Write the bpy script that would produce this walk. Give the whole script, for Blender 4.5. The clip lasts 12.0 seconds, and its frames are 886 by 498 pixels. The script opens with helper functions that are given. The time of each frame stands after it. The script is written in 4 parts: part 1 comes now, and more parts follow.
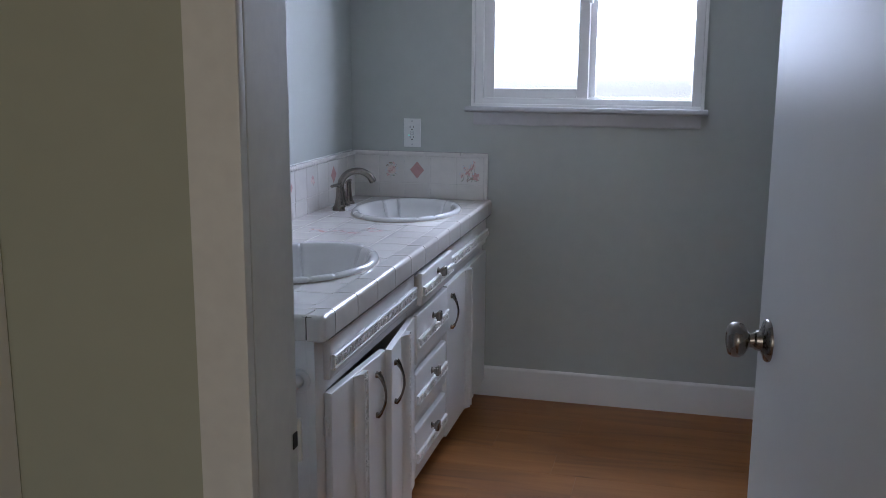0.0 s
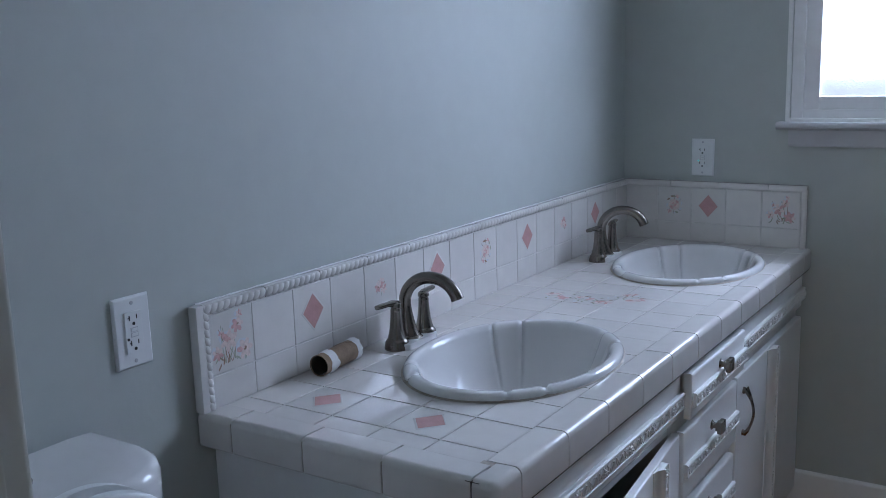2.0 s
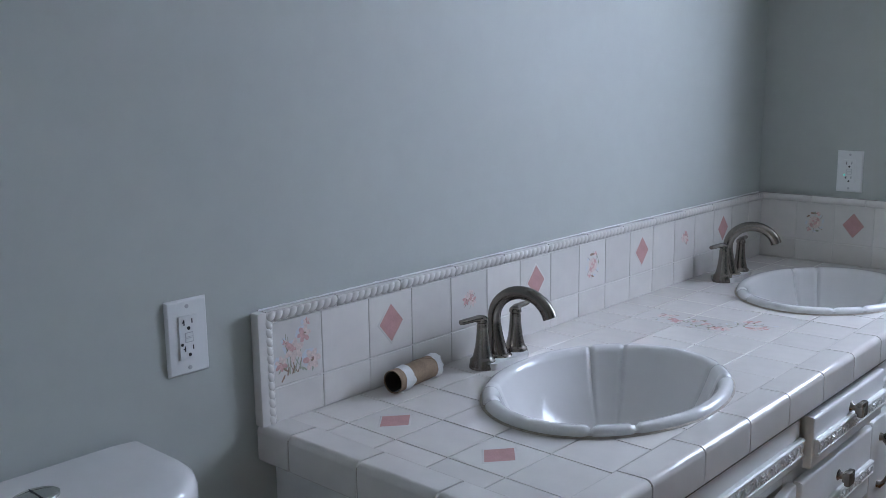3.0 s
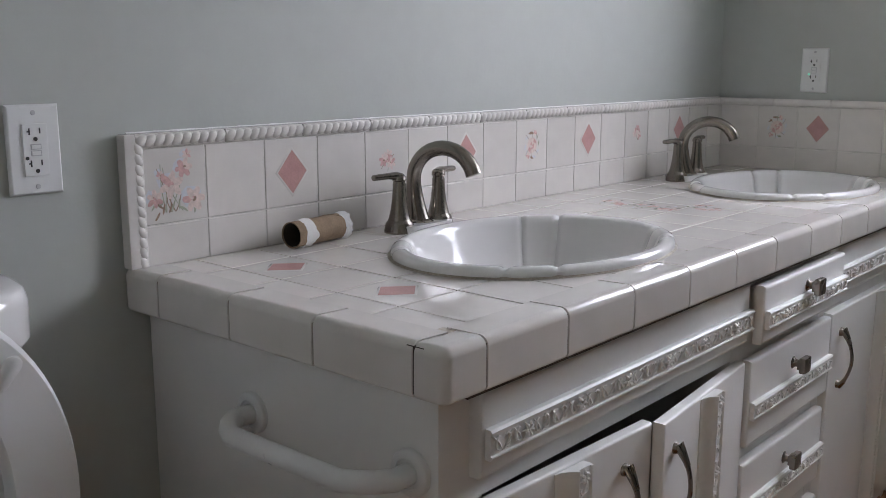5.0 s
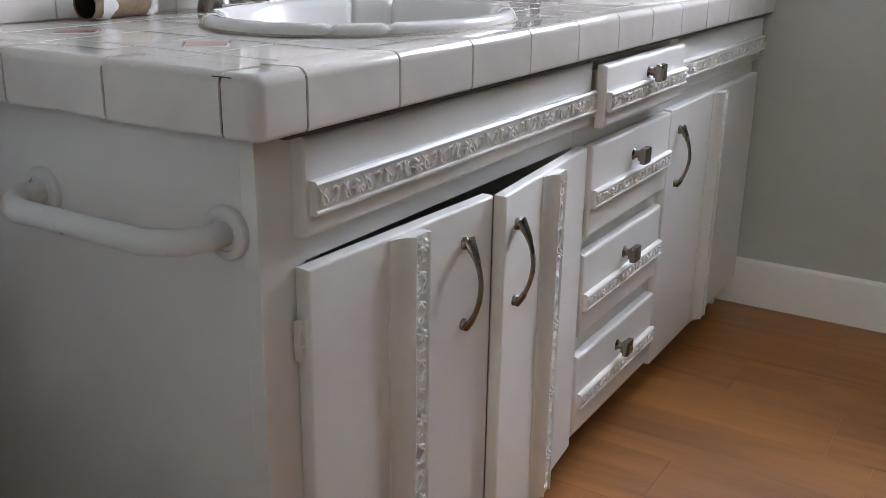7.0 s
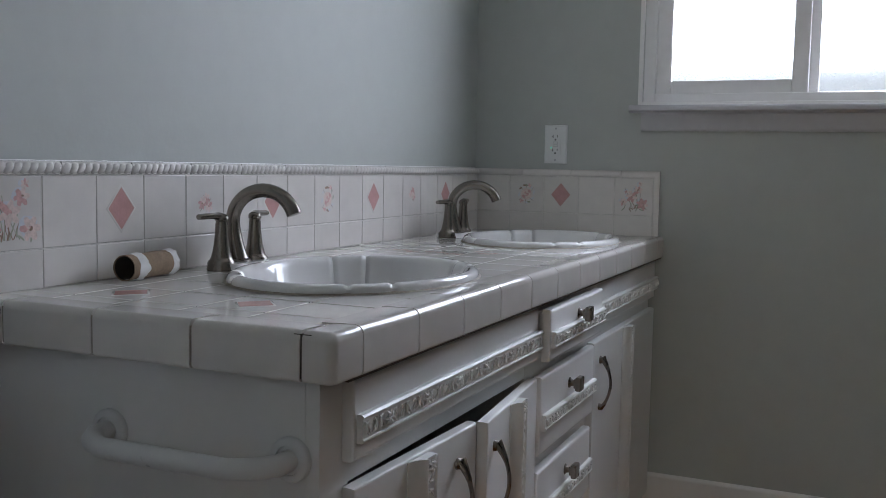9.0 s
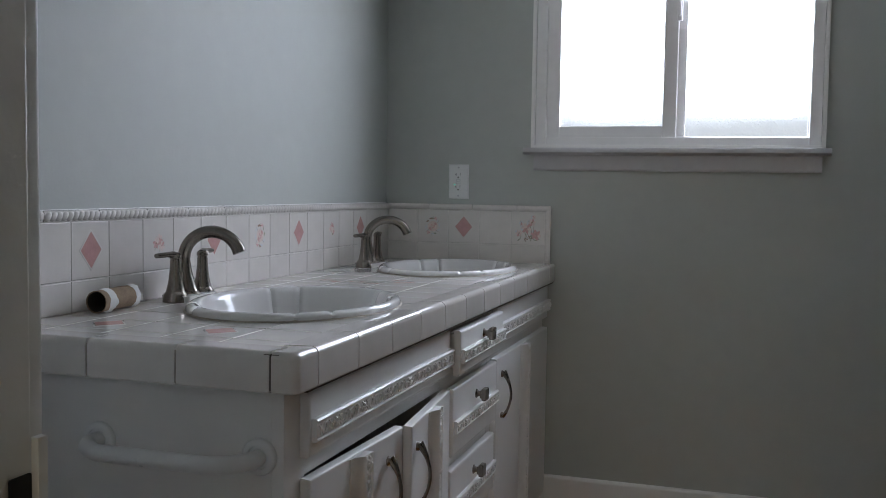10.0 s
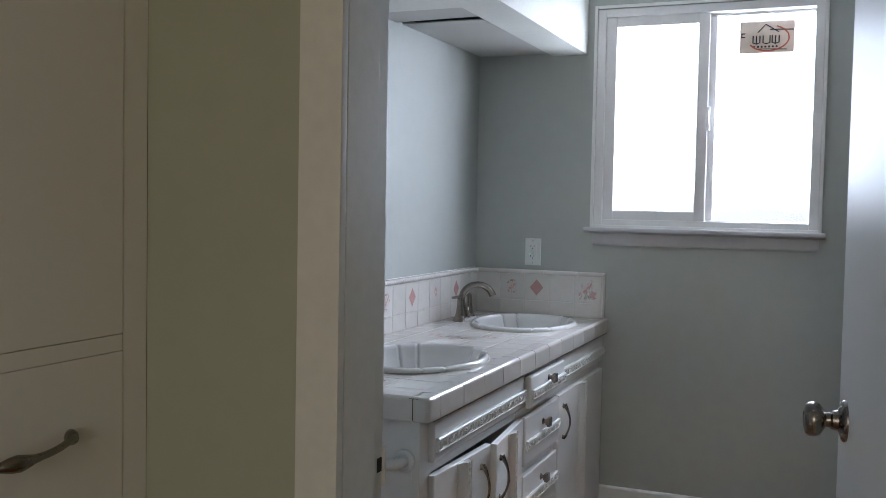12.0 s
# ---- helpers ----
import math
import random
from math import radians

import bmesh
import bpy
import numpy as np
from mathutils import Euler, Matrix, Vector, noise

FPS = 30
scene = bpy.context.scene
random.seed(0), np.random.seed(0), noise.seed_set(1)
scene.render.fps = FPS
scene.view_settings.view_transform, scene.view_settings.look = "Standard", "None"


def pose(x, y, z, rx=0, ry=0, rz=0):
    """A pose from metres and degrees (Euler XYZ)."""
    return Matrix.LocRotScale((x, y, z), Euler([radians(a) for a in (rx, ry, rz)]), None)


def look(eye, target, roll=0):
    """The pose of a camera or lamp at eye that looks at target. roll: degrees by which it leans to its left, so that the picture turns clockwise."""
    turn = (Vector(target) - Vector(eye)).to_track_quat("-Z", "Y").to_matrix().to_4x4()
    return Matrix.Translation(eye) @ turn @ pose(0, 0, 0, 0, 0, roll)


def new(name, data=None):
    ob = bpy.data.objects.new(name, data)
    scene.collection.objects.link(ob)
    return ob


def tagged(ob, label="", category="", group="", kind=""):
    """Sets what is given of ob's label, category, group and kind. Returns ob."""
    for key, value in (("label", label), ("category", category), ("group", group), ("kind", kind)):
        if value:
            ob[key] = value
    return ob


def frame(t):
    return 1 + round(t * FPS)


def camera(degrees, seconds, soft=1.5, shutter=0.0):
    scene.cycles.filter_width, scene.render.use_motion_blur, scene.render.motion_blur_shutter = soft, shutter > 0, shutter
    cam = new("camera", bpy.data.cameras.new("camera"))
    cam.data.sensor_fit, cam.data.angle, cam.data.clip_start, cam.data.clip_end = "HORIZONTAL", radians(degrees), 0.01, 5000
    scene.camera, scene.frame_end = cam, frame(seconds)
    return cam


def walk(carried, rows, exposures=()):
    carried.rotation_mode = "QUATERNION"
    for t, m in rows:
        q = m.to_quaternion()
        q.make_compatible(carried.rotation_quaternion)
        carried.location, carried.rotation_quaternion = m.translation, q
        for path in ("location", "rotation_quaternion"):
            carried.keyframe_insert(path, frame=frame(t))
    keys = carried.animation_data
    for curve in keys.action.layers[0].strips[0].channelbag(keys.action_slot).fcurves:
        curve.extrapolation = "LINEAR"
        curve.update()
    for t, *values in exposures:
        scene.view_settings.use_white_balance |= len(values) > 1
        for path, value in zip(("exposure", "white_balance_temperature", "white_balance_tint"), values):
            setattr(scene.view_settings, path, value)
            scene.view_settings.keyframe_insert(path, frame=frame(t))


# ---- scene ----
cam = camera(49.6, 12.0, soft=0.35)
PATH = [
    (0, (1.358, -3.812, 1.397), (0.878, -1.91, 1.009), 0.3),
    (0.5, (1.292, -3.565, 1.41), (0.851, -1.655, 1.013), 0.2),
    (1, (1.209, -3.349, 1.406), (0.761, -1.44, 1.011), -0.1),
    (1.5, (1.188, -3.164, 1.399), (0.501, -1.327, 1.006), -1.1),
    (2, (1.234, -2.959, 1.416), (0.15, -1.322, 1.035), -1.8),
    (2.5, (1.222, -2.849, 1.41), (-0.076, -1.374, 1.038), -1.3),
    (2.7, (1.228, -2.817, 1.411), (-0.086, -1.356, 1.04), -1.1),
    (4.3, (1.223, -2.65, 1.23), (-0.117, -1.21, 0.868), 0.1),
    (4.5, (1.213, -2.634, 1.187), (-0.121, -1.184, 0.846), -0.1),
    (5, (1.212, -2.592, 1.126), (-0.074, -1.11, 0.739), 0.1),
    (5.5, (1.205, -2.552, 1.056), (0.126, -0.991, 0.422), 0.6),
    (6, (1.198, -2.518, 1.02), (0.188, -0.923, 0.361), 0.9),
    (6.5, (1.191, -2.504, 0.968), (0.202, -0.896, 0.306), 1.0),
    (6.7, (1.19, -2.508, 0.961), (0.203, -0.9, 0.298), 0.9),
    (8.3, (1.133, -2.648, 0.984), (0.154, -0.937, 0.645), 0.8),
    (8.5, (1.132, -2.69, 0.99), (0.179, -0.963, 0.663), 0.8),
    (9, (1.151, -2.818, 1.029), (0.339, -0.998, 0.856), 1.1),
    (9.5, (1.168, -2.933, 1.053), (0.523, -1.045, 0.915), 1.0),
    (10, (1.213, -3.116, 1.075), (0.602, -1.216, 0.95), 0.9),
    (10.5, (1.222, -3.42, 1.105), (0.697, -1.494, 0.987), 0.5),
    (11, (1.274, -3.643, 1.162), (0.811, -1.701, 1.051), 0.6),
    (11.5, (1.403, -3.814, 1.228), (0.883, -1.886, 1.116), 0.4),
    (12, (1.492, -3.959, 1.299), (0.724, -2.115, 1.205), 1.1),
]
EXPOSURES = [(0.0, 0.05, 5950, 21), (1.0, 0.0, 5850, 19), (1.5, -0.1, 5700, 17), (2.0, -0.2, 5600, 17), (2.5, -0.08, 5800, 17), (4.4, 0.15, 6700, 19), (5.5, 0.38, 7300, 22), (6.6, 0.87, 7150, 20), (8.4, 0.05, 6600, 18), (9.5, -0.28, 6700, 17), (10.0, -0.25, 6700, 17), (10.6, 0.1, 6900, 18), (12.0, 0.2, 6450, 16)]
walk(cam, [(t, look(eye, target, roll)) for t, eye, target, roll in PATH], EXPOSURES)

# ---- world and light ----
world = bpy.data.worlds.new("world")
scene.world = world
world.use_nodes = True
wn = world.node_tree.nodes
sky = wn.new("ShaderNodeTexSky")
sky.sky_type, sky.sun_disc = "NISHITA", False
sky.sun_elevation, sky.sun_rotation = radians(51), radians(90)
wn["Background"].inputs["Strength"].default_value = 0.15
world.node_tree.links.new(sky.outputs["Color"], wn["Background"].inputs["Color"])


def area_light(name, m, sx, sy, watts, color):
    data = bpy.data.lights.new(name, "AREA")
    data.shape, data.size, data.size_y, data.energy, data.color = "RECTANGLE", sx, sy, watts, color
    ob = new(name, data)
    ob.matrix_world = m
    return ob


sun = bpy.data.lights.new("sun", "SUN")
sun.energy, sun.angle, sun.color = 5.0, radians(0.5), (1.0, 0.95, 0.88)
new("sun", sun).matrix_world = look((0, 0, 10), (-4.0, 0.2, 5.0))
# sky light in the window's opening, and an added hall fill whose source is unseen
area_light("window_sky", look((0.975, 0.24, 1.715), (0.975, -3.0, 1.44)), 0.84, 0.70, 28, (0.705, 0.83, 1.0))
area_light("hall_fill", look((1.75, -6.3, 1.6), (1.05, -3.0, 1.2)), 1.2, 1.3, 15.2, (1.0, 0.905, 0.67))


# ---- materials ----
def material(name, color, rough=0.5, metal=0.0, vary=0.06, scale=6.0, bump=0.0, bump_scale=200.0, coat=0.0, tint=None, per=False, grime=0.0):
    """A surface with two scales of colour variation, roughness variation and fine relief."""
    m = bpy.data.materials.new(name)
    m.use_nodes = True
    nt, b = m.node_tree, m.node_tree.nodes["Principled BSDF"]
    co = nt.nodes.new("ShaderNodeTexCoord")
    n1, n2 = nt.nodes.new("ShaderNodeTexNoise"), nt.nodes.new("ShaderNodeTexNoise")
    n1.inputs["Scale"].default_value, n1.inputs["Detail"].default_value = scale, 4
    n2.inputs["Scale"].default_value, n2.inputs["Detail"].default_value = scale * 9, 3
    add = nt.nodes.new("ShaderNodeMath")
    add.operation = "ADD"
    mix = nt.nodes.new("ShaderNodeMix")
    mix.data_type = "RGBA"
    dark = tuple(c * (1 - 2.2 * vary) for c in (tint or color))
    light = tuple(min(1, c * (1 + 1.2 * vary)) for c in color)
    mix.inputs[6].default_value, mix.inputs[7].default_value = (*dark, 1), (*light, 1)
    ramp = nt.nodes.new("ShaderNodeMapRange")
    ramp.inputs["From Min"].default_value, ramp.inputs["From Max"].default_value = 0.7, 1.3
    for n in (n1, n2):
        nt.links.new(co.outputs["Object"], n.inputs["Vector"])
    nt.links.new(n1.outputs["Fac"], add.inputs[0])
    nt.links.new(n2.outputs["Fac"], add.inputs[1])
    nt.links.new(add.outputs[0], ramp.inputs["Value"])
    nt.links.new(ramp.outputs[0], mix.inputs[0])
    out = mix.outputs[2]
    if per:
        info = nt.nodes.new("ShaderNodeObjectInfo")
        hsv = nt.nodes.new("ShaderNodeHueSaturation")
        rr = nt.nodes.new("ShaderNodeMapRange")
        rr.inputs["To Min"].default_value, rr.inputs["To Max"].default_value = 0.94, 1.03
        nt.links.new(info.outputs["Random"], rr.inputs["Value"])
        nt.links.new(rr.outputs[0], hsv.inputs["Value"])
        nt.links.new(out, hsv.inputs["Color"])
        out = hsv.outputs["Color"]
    nt.links.new(out, b.inputs["Base Color"])
    rm = nt.nodes.new("ShaderNodeMapRange")
    rm.inputs["To Min"].default_value, rm.inputs["To Max"].default_value = rough * 0.75, min(1, rough * 1.25)
    nt.links.new(n2.outputs["Fac"], rm.inputs["Value"])
    nt.links.new(rm.outputs[0], b.inputs["Roughness"])
    b.inputs["Metallic"].default_value, b.inputs["Coat Weight"].default_value = metal, coat
    b.inputs["Coat Roughness"].default_value = 0.03
    if bump:
        n3, bp = nt.nodes.new("ShaderNodeTexNoise"), nt.nodes.new("ShaderNodeBump")
        n3.inputs["Scale"].default_value, n3.inputs["Detail"].default_value = bump_scale, 3
        bp.inputs["Strength"].default_value, bp.inputs["Distance"].default_value = bump, 0.002
        nt.links.new(co.outputs["Object"], n3.inputs["Vector"])
        nt.links.new(n3.outputs["Fac"], bp.inputs["Height"])
        nt.links.new(bp.outputs[0], b.inputs["Normal"])
    return m


def wood_floor_material():
    """Honey-brown planks with long grain and knots, each plank a little different."""
    m = bpy.data.materials.new("oak_plank")
    m.use_nodes = True
    nt, b = m.node_tree, m.node_tree.nodes["Principled BSDF"]
    geo, info = nt.nodes.new("ShaderNodeNewGeometry"), nt.nodes.new("ShaderNodeObjectInfo")
    shift = nt.nodes.new("ShaderNodeVectorMath")
    shift.operation = "MULTIPLY_ADD"
    comb = nt.nodes.new("ShaderNodeCombineXYZ")
    nt.links.new(info.outputs["Random"], comb.inputs[0])
    nt.links.new(info.outputs["Random"], comb.inputs[1])
    nt.links.new(comb.outputs[0], shift.inputs[0])
    shift.inputs[1].default_value = (17, 31, 5)
    nt.links.new(geo.outputs["Position"], shift.inputs[2])
    mp = nt.nodes.new("ShaderNodeMapping")
    mp.inputs["Scale"].default_value = (0.75, 6.0, 1)
    nt.links.new(shift.outputs[0], mp.inputs["Vector"])
    grain, broad = nt.nodes.new("ShaderNodeTexNoise"), nt.nodes.new("ShaderNodeTexNoise")
    grain.inputs["Scale"].default_value, grain.inputs["Detail"].default_value, grain.inputs["Distortion"].default_value = 1.7, 6, 1.8
    broad.inputs["Scale"].default_value, broad.inputs["Detail"].default_value = 0.8, 3
    nt.links.new(mp.outputs[0], grain.inputs["Vector"])
    mp2 = nt.nodes.new("ShaderNodeMapping")
    mp2.inputs["Scale"].default_value = (0.75, 4.0, 1)
    nt.links.new(geo.outputs["Position"], mp2.inputs["Vector"])
    nt.links.new(mp2.outputs[0], broad.inputs["Vector"])
    ramp = nt.nodes.new("ShaderNodeValToRGB")
    e = ramp.color_ramp.elements
    e[0].position, e[0].color = 0.26, (0.122, 0.045, 0.012, 1)
    e[1].position, e[1].color = 0.68, (0.43, 0.179, 0.045, 1)
    mid = e.new(0.5)
    mid.color = (0.312, 0.120, 0.027, 1)
    blend = nt.nodes.new("ShaderNodeMath")
    blend.operation = "MULTIPLY_ADD"
    blend.inputs[1].default_value = 0.45
    half = nt.nodes.new("ShaderNodeMath")
    half.operation = "MULTIPLY"
    half.inputs[1].default_value = 0.55
    nt.links.new(broad.outputs["Fac"], half.inputs[0])
    nt.links.new(grain.outputs["Fac"], blend.inputs[0])
    nt.links.new(half.outputs[0], blend.inputs[2])
    nt.links.new(blend.outputs[0], ramp.inputs[0])
    # sparse dark knots
    kmap = nt.nodes.new("ShaderNodeMapping")
    kmap.inputs["Scale"].default_value = (2.2, 5.5, 1)
    nt.links.new(shift.outputs[0], kmap.inputs["Vector"])
    vor = nt.nodes.new("ShaderNodeTexVoronoi")
    vor.inputs["Scale"].default_value = 1.0
    nt.links.new(kmap.outputs[0], vor.inputs["Vector"])
    kr = nt.nodes.new("ShaderNodeMapRange")
    kr.inputs["From Min"].default_value, kr.inputs["From Max"].default_value = 0.03, 0.11
    kr.inputs["To Min"].default_value, kr.inputs["To Max"].default_value = 0.45, 1.0
    nt.links.new(vor.outputs["Distance"], kr.inputs["Value"])
    mul = nt.nodes.new("ShaderNodeMix")
    mul.data_type, mul.blend_type = "RGBA", "MULTIPLY"
    mul.inputs[0].default_value = 1.0
    nt.links.new(ramp.outputs[0], mul.inputs[6])
    nt.links.new(kr.outputs[0], mul.inputs[7])
    hsv = nt.nodes.new("ShaderNodeHueSaturation")
    vr = nt.nodes.new("ShaderNodeMapRange")
    vr.inputs["To Min"].default_value, vr.inputs["To Max"].default_value = 0.98, 1.02
    nt.links.new(info.outputs["Random"], vr.inputs["Value"])
    nt.links.new(vr.outputs[0], hsv.inputs["Value"])
    nt.links.new(mul.outputs[2], hsv.inputs["Color"])
    nt.links.new(hsv.outputs[0], b.inputs["Base Color"])
    b.inputs["Roughness"].default_value = 0.42
    bp = nt.nodes.new("ShaderNodeBump")
    bp.inputs["Strength"].default_value, bp.inputs["Distance"].default_value = 0.15, 0.001
    nt.links.new(grain.outputs["Fac"], bp.inputs["Height"])
    nt.links.new(bp.outputs[0], b.inputs["Normal"])
    return m


def glass_material(name, rough, bump, color=(1, 1, 1)):
    m = bpy.data.materials.new(name)
    m.use_nodes = True
    nt, b = m.node_tree, m.node_tree.nodes["Principled BSDF"]
    b.inputs["Base Color"].default_value = (*color, 1)
    b.inputs["Transmission Weight"].default_value, b.inputs["Roughness"].default_value, b.inputs["IOR"].default_value = 1.0, rough, 1.25
    if bump:
        co, n, bp = nt.nodes.new("ShaderNodeTexCoord"), nt.nodes.new("ShaderNodeTexNoise"), nt.nodes.new("ShaderNodeBump")
        n.inputs["Scale"].default_value, n.inputs["Detail"].default_value = 160, 3
        bp.inputs["Strength"].default_value, bp.inputs["Distance"].default_value = bump, 0.004
        nt.links.new(co.outputs["Object"], n.inputs["Vector"])
        nt.links.new(n.outputs["Fac"], bp.inputs["Height"])
        nt.links.new(bp.outputs[0], b.inputs["Normal"])
    return m


WALL = material("grey_wall_paint", (0.47, 0.49, 0.455), 0.66, vary=0.02, scale=2.0, bump=0.12, bump_scale=95)
HALL = material("hall_wall_paint", (0.39, 0.405, 0.31), 0.5, vary=0.02, scale=2.0, bump=0.06, bump_scale=110)
CEIL = material("ceiling_paint", (0.78, 0.77, 0.74), 0.7, vary=0.02, scale=2.0, bump=0.3, bump_scale=180)
SATIN = material("white_satin_paint", (0.83, 0.82, 0.79), 0.40, vary=0.008, scale=3.0, bump=0.10, bump_scale=90)
TRIM = material("white_trim_paint", (0.69, 0.69, 0.635), 0.52, vary=0.03, scale=5.0, bump=0.15, bump_scale=70)
DOORP = material("white_gloss_door_paint", (0.68, 0.69, 0.68), 0.36, vary=0.01, scale=0.6, bump=0.04, bump_scale=5)
DOORP.node_tree.nodes["Principled BSDF"].inputs["IOR"].default_value = 1.18
GLAZE = material("white_tile_glaze", (0.735, 0.695, 0.65), 0.05, vary=0.02, scale=3.0, bump=0.01, bump_scale=14, coat=0.2, per=True)
PINK = material("pink_tile_glaze", (0.57, 0.32, 0.295), 0.16, vary=0.06, scale=40.0)
GROUT = material("grout", (0.41, 0.36, 0.30), 0.85, vary=0.15, scale=30.0, bump=0.3)
PALE = material("pale_grout", (0.70, 0.67, 0.62), 0.85, vary=0.1, scale=30.0, bump=0.3)
# brown of the edge grout, also used for the shadow line painted below it
GROUT_SHADOW = material("brown_grout_and_shadow", (0.08, 0.058, 0.043), 0.85, vary=0.2, scale=30.0)
SILLP = material("grey_sill_paint", (0.52, 0.51, 0.515), 0.4, vary=0.02, scale=4.0)
SHTILE = material("shower_tile_glaze", (0.80, 0.785, 0.75), 0.16, vary=0.02, scale=8.0, per=True)
PORC = material("porcelain", (0.76, 0.745, 0.725), 0.04, vary=0.01, scale=4.0, coat=0.4)
NICKEL = material("brushed_nickel", (0.27, 0.24, 0.21), 0.25, 1.0, vary=0.01, scale=0.5)
PEWTER = material("aged_pewter", (0.25, 0.226, 0.20), 0.27, 1.0, vary=0.05, scale=3.0)
CHROME = material("satin_chrome", (0.62, 0.62, 0.60), 0.20, 1.0, vary=0.02, scale=5.0)
VINYL = material("white_window_vinyl", (0.80, 0.79, 0.77), 0.35, vary=0.015, scale=5.0)
PLASTIC = material("white_plastic", (0.78, 0.78, 0.765), 0.30, vary=0.006, scale=2.0)
# near-black that stands in for the shade inside holes and gaps
SHADE = material("hole_shade", (0.02, 0.02, 0.02), 0.8, vary=0.1)
# cardboard darkened to carry the shade inside the roll
CARD_SHADE = material("shaded_cardboard", (0.045, 0.032, 0.025), 0.9, vary=0.1, scale=60.0)
CARD = material("cardboard", (0.30, 0.205, 0.13), 0.85, vary=0.12, scale=60.0, bump=0.3, bump_scale=300)
PAPER = material("tissue_paper", (0.80, 0.79, 0.77), 0.9, vary=0.05, scale=60.0, bump=0.5, bump_scale=250)
ACRYL = material("grey_diffuser_panel", (0.46, 0.45, 0.42), 0.5, vary=0.03, scale=5.0)
OAK = wood_floor_material()
SUBFL = material("floor_joint", (0.20, 0.085, 0.03), 0.8, vary=0.1)
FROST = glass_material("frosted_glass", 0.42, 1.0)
SHGLASS = glass_material("shower_glass", 0.12, 0.25, (0.75, 0.82, 0.80))
PETAL = material("petal_pink_print", (0.70, 0.43, 0.405), 0.12, vary=0.12, scale=150.0)
PEACH = material("petal_peach_print", (0.79, 0.645, 0.59), 0.12, vary=0.12, scale=150.0)
STEM = material("stem_brown_print", (0.36, 0.25, 0.19), 0.14, vary=0.15, scale=150.0)
LEAF = material("leaf_green_print", (0.42, 0.44, 0.34), 0.14, vary=0.15, scale=150.0)
BLUSH = material("blue_shadow_print", (0.67, 0.68, 0.71), 0.12, vary=0.05, scale=150.0)
STICKER = material("tan_sticker_paper", (0.74, 0.61, 0.51), 0.7, vary=0.05, scale=30.0)
INK = material("black_print", (0.03, 0.03, 0.03), 0.6)
RED = material("red_print", (0.55, 0.13, 0.07), 0.6)
GROUND = material("pale_ground", (0.62, 0.63, 0.54), 0.9, vary=0.3, scale=0.4)
LED = bpy.data.materials.new("green_indicator")
LED.use_nodes = True
LED.node_tree.nodes["Principled BSDF"].inputs["Base Color"].default_value = (0.05, 0.5, 0.2, 1)
LED.node_tree.nodes["Principled BSDF"].inputs["Emission Color"].default_value = (0.1, 1.0, 0.4, 1)
LED.node_tree.nodes["Principled BSDF"].inputs["Emission Strength"].default_value = 3.0


# ---- building helpers ----
def box(bm, x0, x1, y0, y1, z0, z1, bevel=0.0, mat=0):
    r = bmesh.ops.create_cube(bm, size=1)
    vs = r["verts"]
    for v in vs:
        v.co = ((x0 + x1) / 2 + v.co.x * (x1 - x0), (y0 + y1) / 2 + v.co.y * (y1 - y0), (z0 + z1) / 2 + v.co.z * (z1 - z0))
    faces = list({f for v in vs for f in v.link_faces})
    for f in faces:
        f.material_index = mat
    if bevel:
        edges = list({e for v in vs for e in v.link_edges})
        bmesh.ops.bevel(bm, geom=edges, offset=bevel, segments=2, profile=0.6, affect="EDGES")
    return bm


def boxed(*a, **k):
    return box(bmesh.new(), *a, **k)


def lathe(bm, profile, n=32, m=None, sx=1.0, sy=1.0, mat=0):
    """Turns (radius, height) pairs round z."""
    m = m or Matrix()
    rings = []
    for r, z in profile:
        if r < 1e-5:
            rings.append([bm.verts.new(m @ Vector((0, 0, z)))])
        else:
            rings.append([bm.verts.new(m @ Vector((r * sx * math.cos(2 * math.pi * i / n), r * sy * math.sin(2 * math.pi * i / n), z))) for i in range(n)])
    for a, b in zip(rings, rings[1:]):
        for i in range(n):
            j = (i + 1) % n
            if len(a) == 1 and len(b) == 1:
                continue
            if len(a) == 1:
                f = bm.faces.new((a[0], b[j], b[i]))
            elif len(b) == 1:
                f = bm.faces.new((a[i], a[j], b[0]))
            else:
                f = bm.faces.new((a[i], a[j], b[j], b[i]))
            f.material_index = mat
    return bm


def tube(bm, pts, radii, n=10, flat=1.0, mat=0, cap=True, up=(0, 0, 1)):
    """A round bar along points; radii: one or one a point; flat: its height over its width."""
    pts = [Vector(p) for p in pts]
    if not hasattr(radii, "__len__"):
        radii = [radii] * len(pts)
    rings = []
    side = None
    for i, p in enumerate(pts):
        d = (pts[min(i + 1, len(pts) - 1)] - pts[max(i - 1, 0)]).normalized()
        if side is None:
            u = Vector(up)
            side = d.cross(u)
            if side.length < 1e-3:
                side = d.cross(Vector((1, 0, 0.01)))
        side = (side - d * side.dot(d)).normalized()
        over = side.cross(d)
        rings.append([bm.verts.new(p + side * radii[i] * math.cos(2 * math.pi * k / n) + over * radii[i] * flat * math.sin(2 * math.pi * k / n)) for k in range(n)])
    for a, b in zip(rings, rings[1:]):
        for k in range(n):
            bm.faces.new((a[k], a[(k + 1) % n], b[(k + 1) % n], b[k])).material_index = mat
    if cap:
        bm.faces.new(rings[0][::-1]).material_index = mat
        bm.faces.new(rings[-1]).material_index = mat
    return bm


